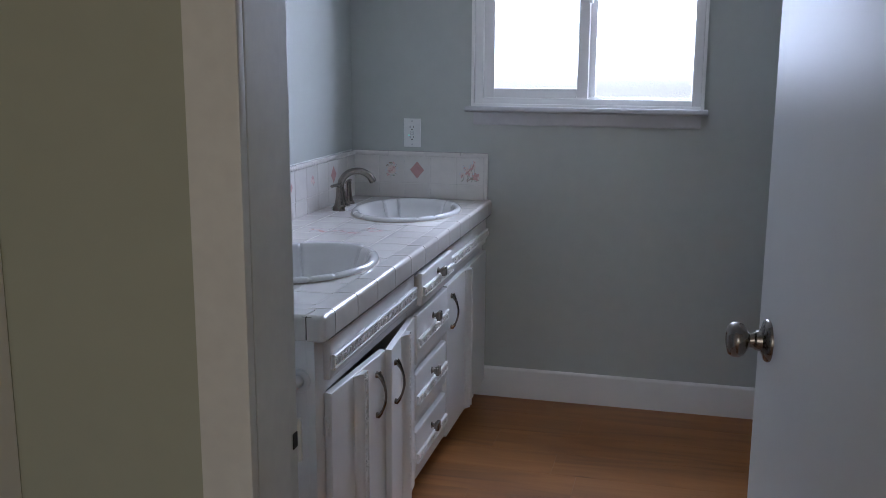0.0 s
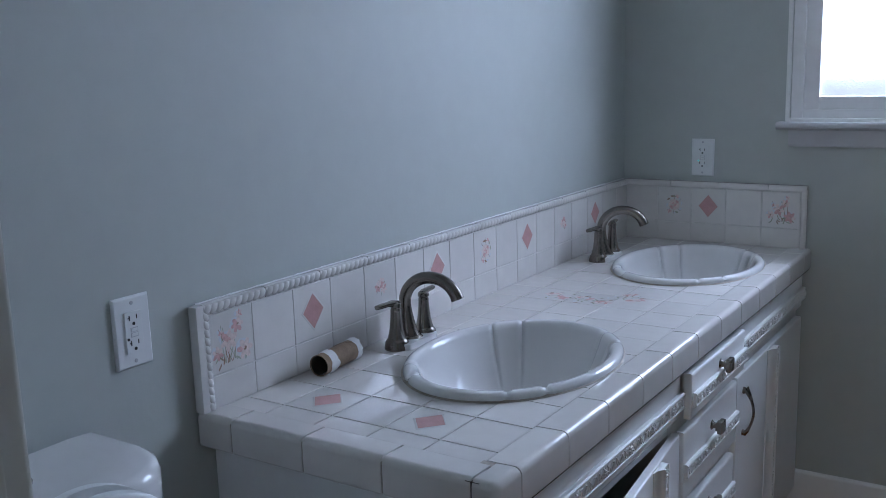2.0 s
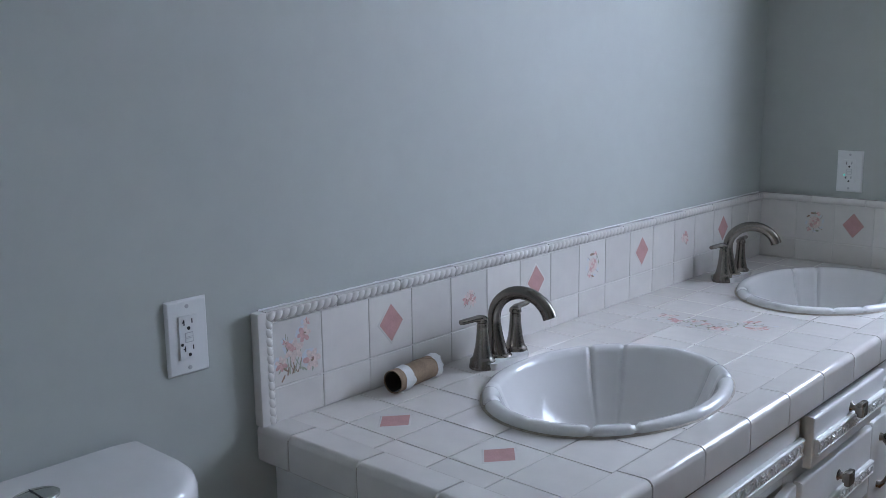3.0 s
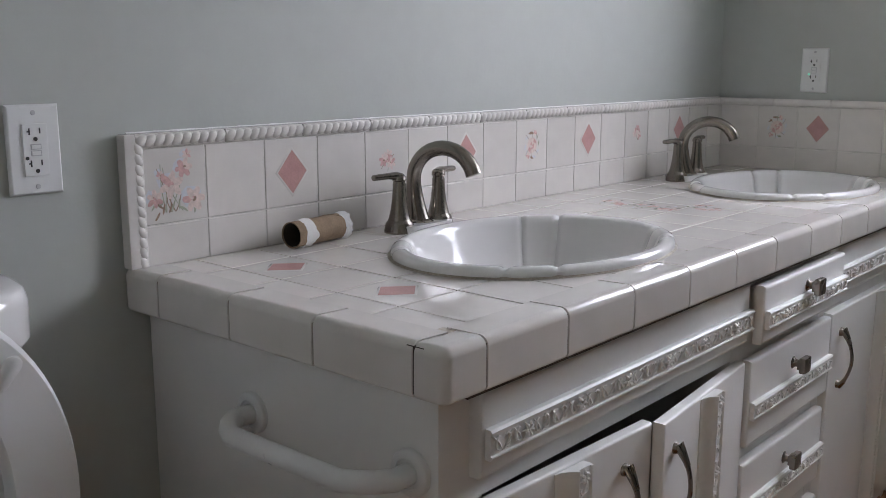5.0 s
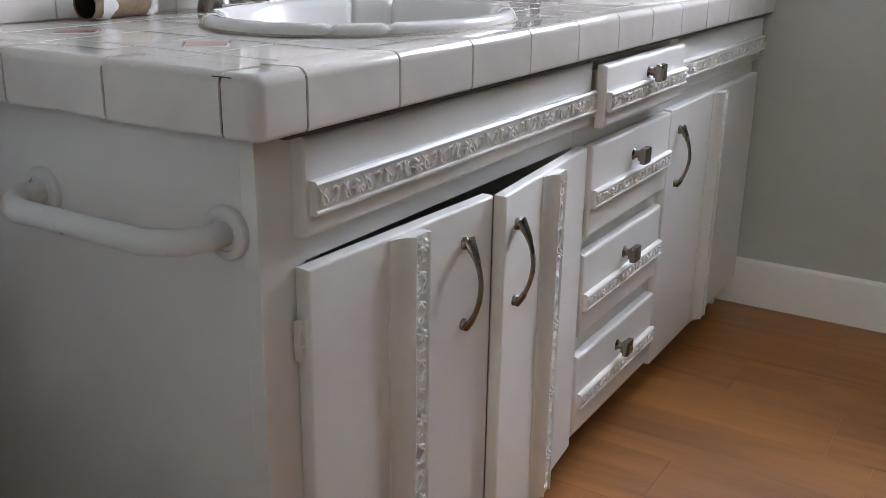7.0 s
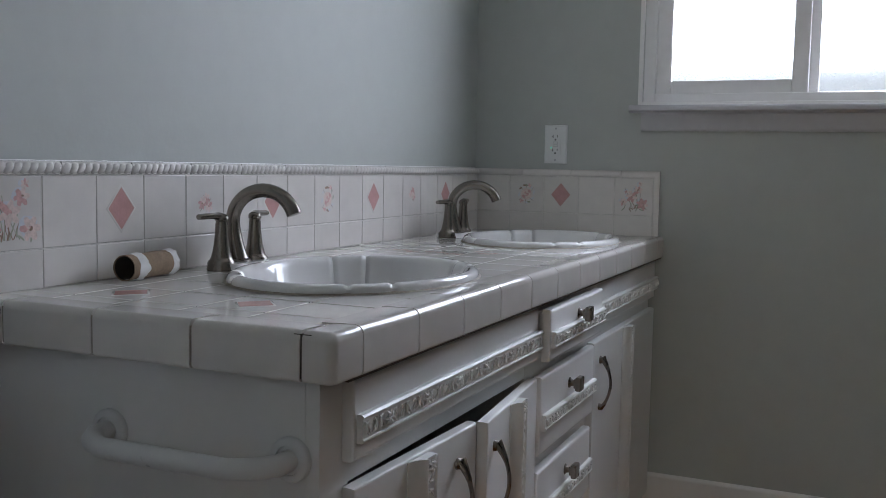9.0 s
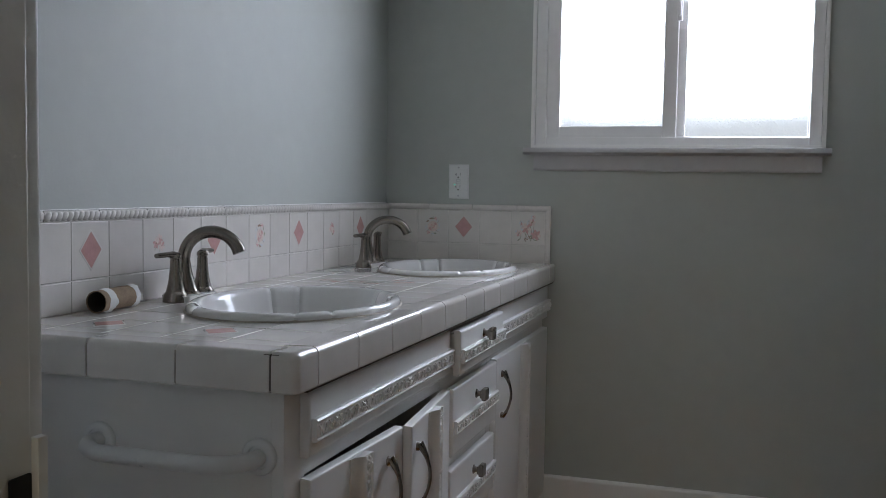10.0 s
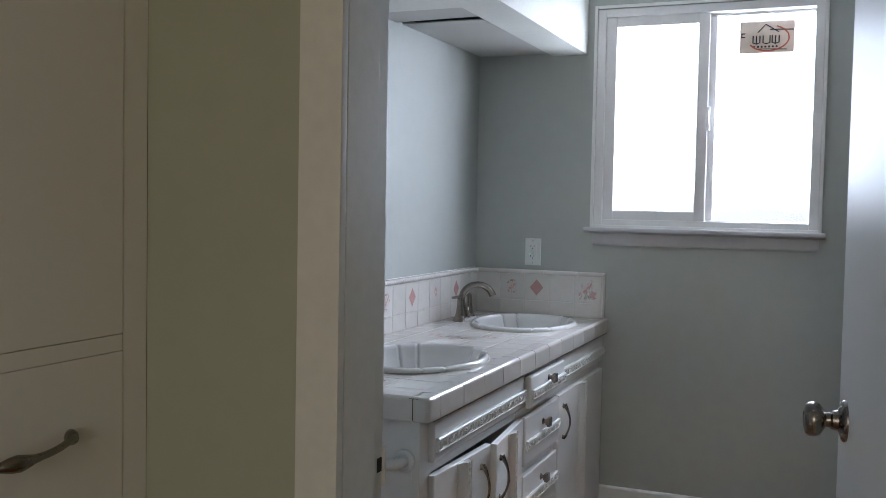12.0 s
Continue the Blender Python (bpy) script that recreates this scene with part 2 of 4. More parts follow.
def prism(bm, outline, place, length, mat=0):
    """Extrudes a closed outline of (u, v) along w: place(u, v, w) gives the point."""
    a = [bm.verts.new(place(u, v, 0)) for u, v in outline]
    b = [bm.verts.new(place(u, v, length)) for u, v in outline]
    k = len(outline)
    for i in range(k):
        bm.faces.new((a[i], a[(i + 1) % k], b[(i + 1) % k], b[i])).material_index = mat
    bm.faces.new(a[::-1]).material_index = mat
    bm.faces.new(b).material_index = mat
    return bm


def weigh_normals(me):
    """Keeps large faces flat and lets only the narrow edge faces carry the rounding."""
    faces = me.polygons
    round_v = [[] for _ in me.vertices]
    for f in faces:
        for v in f.vertices:
            round_v[v].append(f.index)
    normal, area = [f.normal.copy() for f in faces], [f.area for f in faces]
    out = []
    for f in faces:
        for v in f.vertices:
            n = Vector()
            for k in round_v[v]:
                if normal[k].dot(normal[f.index]) > 0.72:
                    n += normal[k] * area[k]
            out.append(n.normalized() if n.length > 1e-12 else normal[f.index])
    me.normals_split_custom_set(out)


def mesh_of(name, bm, mats, smooth=True):
    bmesh.ops.recalc_face_normals(bm, faces=bm.faces)
    me = bpy.data.meshes.new(name)
    bm.to_mesh(me)
    bm.free()
    for mt in mats if isinstance(mats, (list, tuple)) else [mats]:
        me.materials.append(mt)
    if smooth:
        me.shade_smooth()
        if len(me.polygons) < 500:
            weigh_normals(me)
        else:
            me.set_sharp_from_angle(angle=radians(38))
    return me


def part(name, bm, mats, parent=None, label="", m=None):
    ob = new(name, mesh_of(name, bm, mats))
    if parent:
        ob.parent = parent
    if m:
        ob.matrix_basis = m
    if label:
        ob["label"] = label
    return ob


def thing(name, m, label, category, group="", kind=""):
    ob = new(name)
    ob.empty_display_size = 0.1
    ob.matrix_basis = m
    return tagged(ob, label, category, group, kind)


def structure(name, bm, mats, label="", category=""):
    return tagged(part(name, bm, mats), label, category, "", "structure")


# ---- structure ----
TOP = 2.40            # ceiling
structure("wall_left", boxed(-0.12, 0, -2.77, 0.12, 0, TOP), WALL, "grey painted left wall beside the vanity", "wall")
bm = bmesh.new()
box(bm, 0, 0.524, 0, 0.12, 0, TOP)
box(bm, 1.405, 2.56, 0, 0.12, 0, TOP)
box(bm, 0.524, 1.405, 0, 0.12, 0, 1.211)
box(bm, 0.524, 1.405, 0, 0.12, 2.118, TOP)
structure("wall_window", bm, WALL, "grey painted wall with a sliding window", "wall")
structure("wall_right", boxed(2.56, 2.68, -2.77, 0.12, 0, TOP), WALL, "grey painted wall behind the bathtub", "wall")
bm = bmesh.new()
box(bm, -0.12, 0.890, -2.896, -2.77, 0, TOP)
box(bm, 1.654, 2.68, -2.896, -2.77, 0, TOP)
box(bm, 0.890, 1.654, -2.896, -2.77, 2.05, TOP)
structure("wall_doorway", bm, WALL, "grey painted wall with the doorway", "wall")
bm = bmesh.new()
box(bm, 0.578, 0.890, -2.90, -2.8965, 0, TOP)
box(bm, 1.654, 2.2, -2.90, -2.8965, 0, TOP)
box(bm, 0.890, 1.654, -2.90, -2.8965, 2.05, TOP)
structure("wall_hall_end", bm, HALL, "dim olive-grey hall wall round the doorway", "wall")
structure("wall_hall_right", boxed(2.2, 2.3, -5.6, -2.9, 0, TOP), HALL, "olive-grey hall wall", "wall")
bm = bmesh.new()
box(bm, 0.3, 0.45, -5.6, -2.9, 0, TOP)
structure("wall_hall_left", bm, HALL, "olive-grey hall wall behind the cupboard", "wall")
# unseen end wall, its opening added to let the hall fill lamp in
bm = bmesh.new()
box(bm, 0.3, 0.75, -5.72, -5.6, 0, TOP)
box(bm, 1.95, 2.3, -5.72, -5.6, 0, TOP)
box(bm, 0.75, 1.95, -5.72, -5.6, 2.3, TOP)
structure("wall_hall_far", bm, HALL, "olive-grey hall wall with an open end", "wall")
bm = bmesh.new()
box(bm, -0.12, 2.68, -2.9, 0.12, TOP, TOP + 0.1)
box(bm, 0.3, 2.3, -5.72, -2.9, TOP, TOP + 0.1)
structure("ceiling", bm, CEIL, "white painted ceiling", "ceiling")
ground = structure("ground", boxed(-60, 60, 0.2, 120, -0.5, -0.3), GROUND, "pale ground outside the window", "ground")
floor = structure("floor", boxed(-0.12, 2.68, -6.6, 0.12, -0.06, -0.008), SUBFL, "honey-brown wood plank floor", "floor")

# doorway lining, stops and casings
bm = bmesh.new()
box(bm, 0.890, 0.910, -2.9, -2.77, 0, 2.03, 0.0015)
box(bm, 1.634, 1.654, -2.9, -2.77, 0, 2.03, 0.0015)
box(bm, 0.890, 1.654, -2.9, -2.77, 2.03, 2.05, 0.0015)
jamb = structure("trim_jamb", bm, TRIM, "white painted door jamb with chipped strike mortise", "door frame")
bm = bmesh.new()
box(bm, 0.910, 0.919, -2.898, -2.812, 0, 2.03, 0.002)
box(bm, 1.625, 1.634, -2.898, -2.812, 0, 2.03, 0.002)
part("door_stop", bm, TRIM, jamb)
# no hole is cut: the dark plate paints the mortise's shade
part("strike_shade", boxed(0.9102, 0.9115, -2.785, -2.7715, 0.926, 0.946, 0.001), SHADE, jamb, "strike hole painted on as a dark patch")
for yy0, yy1, nm in ((-2.916, -2.90, "trim_casing_hall"), (-2.77, -2.756, "trim_casing_bath")):
    bm = bmesh.new()
    box(bm, 0.858, 0.9192 if yy0 < -2.9 else 0.905, yy0, yy1, 0, 2.09, 0.003)
    box(bm, 1.640, 1.688, yy0, yy1, 0, 2.09, 0.003)
    box(bm, 0.858, 1.688, yy0 - 0.001, yy1, 2.036, 2.09, 0.003)
    structure(nm, bm, TRIM, "white painted flat door casing", "door casing")

part("strike_lip", boxed(0.9105, 0.915, -2.7715, -2.765, 0.905, 0.962, 0.001), TRIM, jamb, "painted strike plate lip")

# baseboards
def baseboard(name, a, b, n):
    """A board along the wall from a to b on the floor, standing n into the room."""
    a, b, n = Vector(a), Vector(b), Vector(n)
    d = (b - a).normalized()
    outline = [(0, 0), (0.014, 0), (0.014, 0.118), (0.010, 0.125), (0.004, 0.128), (0, 0.128)]
    return structure(name, prism(bmesh.new(), outline, lambda u, v, w: a + d * w + n * u + Vector((0, 0, v)), (b - a).length), SATIN,
                     "tall white painted baseboard", "baseboard")


baseboard("baseboard_window", (0.50, 0, 0), (1.682, 0, 0), (0, -1, 0))
baseboard("baseboard_left", (0, -2.756, 0), (0, -1.866, 0), (1, 0, 0))
baseboard("baseboard_door", (0.0, -2.77, 0), (0.857, -2.77, 0), (0, 1, 0))


# ---- window ----
def rect_frame(bm, x0, x1, z0, z1, w, y0, y1, bevel=0.003, wb=None):
    wb = wb or w
    box(bm, x0, x0 + w, y0, y1, z0, z1, bevel)
    box(bm, x1 - w, x1, y0, y1, z0, z1, bevel)
    box(bm, x0 + w, x1 - w, y0, y1, z1 - w, z1, bevel)
    box(bm, x0 + w, x1 - w, y0, y1, z0, z0 + wb, bevel)
    return bm


win = tagged(thing("window_1", pose(0, 0, 0), "white vinyl sliding window with frosted glass", "window"), kind="structure")
part("window_frame", rect_frame(bmesh.new(), 0.525, 1.404, 1.214, 2.116, 0.034, -0.004, 0.095), VINYL, win)
bm = rect_frame(bmesh.new(), 0.512, 1.417, 1.212, 2.130, 0.0125, -0.014, -0.0005, 0.002)
part("casing", bm, SATIN, win)
bm = rect_frame(bmesh.new(), 0.558, 0.974, 1.243, 2.086, 0.043, 0.012, 0.045)
sash = part("sliding_sash", bm, VINYL, win)
part("pane", boxed(0.600, 0.932, 0.026, 0.032, 1.285, 2.044), FROST, sash, "frosted glass pane").visible_shadow = False
bm = rect_frame(bmesh.new(), 0.956, 1.388, 1.233, 2.092, 0.021, 0.048, 0.078)
box(bm, 0.956, 0.999, 0.048, 0.076, 1.254, 2.071, 0.002)
fixed = part("fixed_sash", bm, VINYL, win)
part("pane", boxed(0.998, 1.368, 0.060, 0.066, 1.253, 2.072), FROST, fixed, "frosted glass pane").visible_shadow = False
bm = boxed(0.970, 0.986, -0.004, 0.014, 1.612, 1.707, 0.004)
box(bm, 0.974, 0.982, -0.012, -0.002, 1.627, 1.692, 0.003)
part("latch", bm, VINYL, sash, "white sash latch")
outline = [(0, 0), (-0.040, 0), (-0.047, 0.006), (-0.047, 0.015), (-0.042, 0.021), (0.012, 0.021), (0.012, 0.0)]
part("window_sill", prism(bmesh.new(), outline, lambda u, v, w: Vector((0.494 + w, u - 0.002, 1.193 + v)), 0.938), SILLP, win)
outline = [(0, 0), (-0.012, 0), (-0.018, 0.01), (-0.016, 0.048), (-0.020, 0.052), (0, 0.052)]
part("apron", prism(bmesh.new(), outline, lambda u, v, w: Vector((0.524 + w, u - 0.001, 1.141 + v)), 0.884), SILLP, win, "moulded grey apron")
sticker = tagged(thing("window_sticker", pose(1.188, 0.0585, 1.982), "tan maker's sticker with dark outline print on the pane", "sticker"))
part("paper", boxed(-0.103, 0.103, -0.0008, 0.0, -0.062, 0.062), STICKER, sticker)
bm = bmesh.new()
tube(bm, [(-0.035, -0.002, 0.018), (-0.005, -0.002, 0.05), (0.045, -0.002, 0.018)], 0.0022, 6)
tube(bm, [(-0.045, -0.002, -0.045), (0.075, -0.002, -0.05)], 0.0018, 6)
tube(bm, [(0.01, -0.002, 0.03), (0.10, -0.002, 0.026)], 0.0022, 6)
for i, x in enumerate((-0.052, -0.014, 0.02)):
    tube(bm, [(x, -0.002, 0.006), (x, -0.002, -0.022), (x + 0.013, -0.002, -0.026), (x + 0.026, -0.002, -0.022), (x + 0.026, -0.002, 0.006)], 0.0026, 6)
    if i != 1:
        tube(bm, [(x + 0.013, -0.002, 0.006), (x + 0.013, -0.002, -0.026)], 0.0026, 6)
for k in range(7):
    box(bm, -0.05 + k * 0.014, -0.043 + k * 0.014, -0.0026, -0.001, -0.041, -0.034)
box(bm, -0.097, -0.082, -0.0026, -0.001, 0.0, 0.004)
box(bm, -0.097, -0.082, -0.0026, -0.001, 0.014, 0.018)
box(bm, -0.097, -0.093, -0.0026, -0.001, 0.0, 0.018)
part("print", bm, INK, sticker, "dark outline print")
arc = [(0.078 * math.cos(a) + 0.005, -0.0016, 0.05 * math.sin(a) - 0.004) for a in [radians(d) for d in range(-150, 75, 12)]]
part("swoosh", tube(bmesh.new(), arc, 0.003, 6), RED, sticker, "red curved stroke")

# ---- soffit over the vanity ----
bm = bmesh.new()
box(bm, 0.465, 0.482, -2.0, -0.0005, 1.934, TOP - 0.001)
box(bm, 0.33, 0.4655, -2.0, -0.001, 1.934, 1.951)
box(bm, 0.001, 0.33, -2.0, -1.05, 1.934, 1.951)
box(bm, 0.001, 0.482, -2.015, -2.0, 1.934, TOP - 0.001)
soffit = structure("soffit", bm, TRIM, "white boxed soffit with a sagging light panel", "soffit")
# this dark sheet gives the gaps round the panels their shade as colour
part("shade_sheet", boxed(0.002, 0.452, -1.04, -0.003, 1.971, 1.981), SHADE, soffit, "dark sheet painting the shade above the panel")
part("light_panel", boxed(-0.158, 0.158, -0.385, 0.385, -0.002, 0.002), ACRYL, soffit, "grey diffuser panel out of its seat", pose(0.164, -0.415, 1.942, -0.35, 0.35, -1.3))
part("light_panel", boxed(-0.16, 0.16, -0.095, 0.095, -0.002, 0.002), ACRYL, soffit, "grey diffuser panel out of its seat", pose(0.166, -0.950, 1.943, 0, -1.0, 1.2))

# ---- door ----
door = tagged(thing("door_1", pose(1.630, -2.765, 0.0, 0, 0, 8.4), "white gloss-painted flush door standing open", "door"), kind="structure")
part("leaf", boxed(-0.037, -0.002, 0.0, 0.657, 0.012, 2.02, 0.002), DOORP, door)


def door_knob(side):
    x0 = -0.037 if side < 0 else -0.002
    m = Matrix.Translation((x0, 0.585, 0.941)) @ Matrix.Rotation(radians(90 * side), 4, "Y")
    k = part("door_knob", lathe(bmesh.new(), [(0, 0), (0.036, 0), (0.036, 0.003), (0.034, 0.006), (0.026, 0.009), (0.018, 0.013), (0.0165, 0.022), (0.013, 0.025),
             (0.012, 0.032), (0.019, 0.036), (0.027, 0.042), (0.0300, 0.050), (0.0290, 0.059), (0.024, 0.065), (0.014, 0.0675), (0.012, 0.0655), (0, 0.065)], 40, m),
             PEWTER, door, "worn pewter-coloured round knob")
    return k


knob = door_knob(-1)
door_knob(1)
part("latch_plate", boxed(-0.030, -0.008, 0.6572, 0.6595, 0.906, 0.976, 0.0006), CHROME, door)


# ---- vanity cabinet ----
vanity = thing("vanity_cabinet", pose(0, 0, 0), "white painted double vanity with carved trim and doors ajar", "vanity")
FX = 0.562
part("end_panel", boxed(0.002, FX - 0.02, -1.850, -1.830, 0.0, 0.7735, 0.001), SATIN, vanity)
part("end_panel", boxed(0.002, FX - 0.02, -0.06, -0.04, 0.0, 0.7735), SATIN, vanity)
part("bottom_panel", boxed(0.012, FX - 0.02, -1.830, -0.06, 0.065, 0.08), SATIN, vanity)
part("back_panel", boxed(0.002, 0.012, -1.830, -0.06, 0.0, 0.7735), SATIN, vanity)
part("divider", boxed(0.012, FX - 0.02, -1.08, -1.065, 0.10, 0.7735), SATIN, vanity)
part("divider", boxed(0.012, FX - 0.02, -0.70, -0.69, 0.10, 0.7735), SATIN, vanity)
bm = bmesh.new()
for y0, y1 in ((-1.850, -1.780), (-1.104, -1.046), (-0.700, -0.656), (-0.075, -0.003)):
    box(bm, FX - 0.02, FX, y0, y1, 0.062, 0.7735, 0.001)
for y0, y1 in ((-1.780, -1.104), (-1.046, -0.700), (-0.656, -0.075)):
    box(bm, FX - 0.02, FX - 0.0005, y0, y1, 0.627 if y0 < -1.5 else 0.615, 0.7735)
    box(bm, FX - 0.02, FX - 0.0005, y0, y1, 0.062, 0.095)
for z0, z1 in ((0.424, 0.476), (0.236, 0.290)):
    box(bm, FX - 0.02, FX - 0.0005, -1.046, -0.700, z0, z1)
part("face_frame", bm, SATIN, vanity)
bm = boxed(0.012, 0.50, -1.830, -0.06, 0.0, 0.0645)
part("toe_kick", bm, SATIN, vanity)


def scrolls(bm, length, width, place):
    """Carved leaf scrolls and rosettes along a band: place(along, across, out)."""
    n = max(2, round(length / 0.019))
    step = length / n
    for i in range(n):
        c = (i + 0.5) * step
        if i % 6 == 3:
            for k in range(6):
                a = k * math.pi / 3
                p = [place(c + r * math.cos(a) * width * 0.5, r * math.sin(a) * width * 0.5, h) for r, h in ((0.15, 0.0028), (0.55, 0.0038), (0.95, 0.001))]
                tube(bm, p, [0.0018, 0.0030, 0.0008], 5)
            tube(bm, [place(c, 0, 0.0), place(c, 0, 0.0048)], [0.0034, 0.0012], 6)
        else:
            s = 1 if i % 2 else -1
            pts = []
            for k in range(7):
                a = -2.2 + k * 0.75
                pts.append(place(c + s * 0.30 * step * math.cos(a) - s * 0.10 * step, s * 0.36 * width * math.sin(a), 0.0014))
            tube(bm, pts, [0.0008, 0.0015, 0.0020, 0.0022, 0.0019, 0.0014, 0.0008], 5)
            tube(bm, [place(c - 0.42 * step, -s * 0.42 * width, 0.001), place(c, -s * 0.05 * width, 0.0022), place(c + 0.45 * step, s * 0.42 * width, 0.001)], [0.0008, 0.0019, 0.0008], 5)
    return bm


def carved_strip(parent, place, length, width=0.027, ramp=0.0, out=0.010):
    """A moulding with fillets on both sides of a carved band; ramp: width of its coved flank."""
    h = width / 2
    outline = [(-h - 0.005, 0), (-h - 0.005, out * 0.75), (-h - 0.002, out * 1.06), (-h, out * 1.04), (-h + 0.001, out * 0.82), (h - 0.001, out * 0.82), (h, out * 1.04), (h + 0.002, out * 1.06),
               (h + 0.005, out * 0.75)]
    if ramp:
        outline += [(h + 0.005 + ramp * 0.3, out * 0.40), (h + 0.005 + ramp * 0.65, out * 0.15), (h + 0.005 + ramp, 0.0015)]
    outline.append((h + 0.005 + ramp, 0))
    strip = part("moulding", prism(bmesh.new(), outline, lambda u, v, w: Vector(place(w, u, v)), length), SATIN, parent)
    part("carving", scrolls(bmesh.new(), length - 0.006, width * 0.86, lambda w, u, v: Vector(place(w + 0.003, u, v + out * 0.80))), SATIN, strip)
    return strip


def slab(bm, y0, y1, z0, z1, x0, t=0.018, lip=0.007):
    """An overlay front with a chamfered edge."""
    pts = lambda d, x: [bm.verts.new((x, a, b)) for a, b in ((y0 + d, z0 + d), (y1 - d, z0 + d), (y1 - d, z1 - d), (y0 + d, z1 - d))]
    rings = [pts(0, x0), pts(0, x0 + t * 0.72), pts(lip * 0.35, x0 + t * 0.93), pts(lip, x0 + t)]
    for a, b in zip(rings, rings[1:]):
        for i in range(4):
            bm.faces.new((a[i], a[(i + 1) % 4], b[(i + 1) % 4], b[i]))
    bm.faces.new(rings[0][::-1])
    bm.faces.new(rings[-1])
    return bm


def pull(parent, y, z0, z1, x):
    """An arched pewter pull with leaf-shaped feet."""
    pts, rad = [], []
    for k in range(13):
        f = k / 12
        pts.append((x + 0.004 + 0.023 * math.sin(math.pi * f) ** 0.75, y, z1 + (z0 - z1) * f))
        rad.append(0.0042 + 0.0052 * max(0, 1 - f / 0.28) * (0.55 + 0.45 * math.sin(math.pi * min(1, f / 0.2))) + 0.0035 * max(0, (f - 0.82) / 0.18))
    bm = tube(bmesh.new(), pts, rad, 10, 0.8, up=(1, 0, 0))
    for zz, r in ((z1 - 0.004, 0.0095), (z0 + 0.004, 0.0085)):
        lathe(bm, [(0, 0), (r, 0), (r * 0.9, 0.004), (r * 0.6, 0.008), (0, 0.010)], 12, Matrix.Translation((x, y, zz)) @ Matrix.Rotation(radians(90), 4, "Y"))
    for s in (-0.003, 0, 0.003):
        tube(bm, [(x + 0.010, y + s * 1.6, z1 + 0.006), (x + 0.017, y + s, z1 - 0.012), (x + 0.024, y + s * 0.6, z1 - 0.026)], [0.0012, 0.0022, 0.0008], 5)
    return part("pull_handle", bm, PEWTER, parent, "arched pewter pull handle")


def square_knob(parent, y, z, x):
    bm = boxed(x + 0.016, x + 0.028, y - 0.016, y + 0.016, z - 0.015, z + 0.015, 0.0035)
    box(bm, x + 0.011, x + 0.017, y - 0.011, y + 0.011, z - 0.010, z + 0.010, 0.002)
    lathe(bm, [(0.012, 0), (0.0075, 0.004), (0.006, 0.013), (0, 0.013)], 14, Matrix.Translation((x, y, z)) @ Matrix.Rotation(radians(90), 4, "Y"))
    return part("knob", bm, PEWTER, parent, "square pewter knob")


# false fronts
for y0, y1, z0, z1 in ((-1.797, -1.078, 0.658, 0.764), (-0.660, -0.006, 0.656, 0.764)):
    ff = part("false_front", slab(bmesh.new(), y0, y1, z0, z1, FX), SATIN, vanity)
    carved_strip(ff, lambda w, u, v, y0=y0: (FX + 0.018 + v, y0 + 0.006 + w, 0.700 + u), y1 - y0 - 0.008, 0.027)


def cabinet_door(hinge_y, far_y, angle, strip_w, pull_at, low=0.070, high=0.625):
    """Hung at hinge_y, its free edge at far_y when shut, opened by angle degrees."""
    w = far_y - hinge_y
    a, b = min(0, w), max(0, w)
    m = pose(FX + 0.001, hinge_y, 0, 0, 0, -angle if w > 0 else angle)
    d = part("door", slab(bmesh.new(), a, b, low, high, 0.0, 0.018, 0.004), SATIN, vanity, "door standing ajar" if angle else "", m)
    c = strip_w
    carved_strip(d, lambda ww, u, v: (0.018 + v, c - u, low + 0.004 + ww), high - low - 0.008, 0.026, 0.026, 0.017)
    pull(d, pull_at - 0.014, 0.460, 0.581, 0.018)
    return d


d1 = cabinet_door(-1.797, -1.4308, 2.7, 0.181, 0.310)
cabinet_door(-1.084, -1.4315, 5.6, -0.166, -0.293)
cabinet_door(-0.008, -0.668, 0.0, -0.340, -0.590)
bm = boxed(-0.003, 0.006, -0.008, 0.004, 0.521, 0.567, 0.0015)
for zz in (0.532, 0.549):
    box(bm, 0.004, 0.0085, -0.006, 0.006, zz, zz + 0.007, 0.001)
part("hinge", bm, SATIN, d1, "painted-over hinge", pose(0.004, 0, 0))

for (z0, z1, out) in ((0.655, 0.757, 0.020), (0.466, 0.623, 0.004), (0.280, 0.433, 0.0), (0.086, 0.242, 0.0)):
    bm = slab(bmesh.new(), -1.068, -0.681, z0, z1, FX + 0.001 + out)
    if out:
        box(bm, FX - 0.25, FX + 0.0015 + out, -1.042, -0.705, z0 + 0.012, z1 - 0.012)
    dr = part("drawer", bm, SATIN, vanity, "drawer pulled out a little" if out > 0.01 else "")
    zc = z0 + (z1 - z0) * 0.42
    carved_strip(dr, lambda w, u, v, zc=zc, o=out: (FX + 0.019 + o + v, -1.062 + w, zc + u), 0.377, 0.022, 0, 0.009)
    square_knob(dr, -0.876, z0 + (z1 - z0) * 0.70, FX + 0.019 + out)

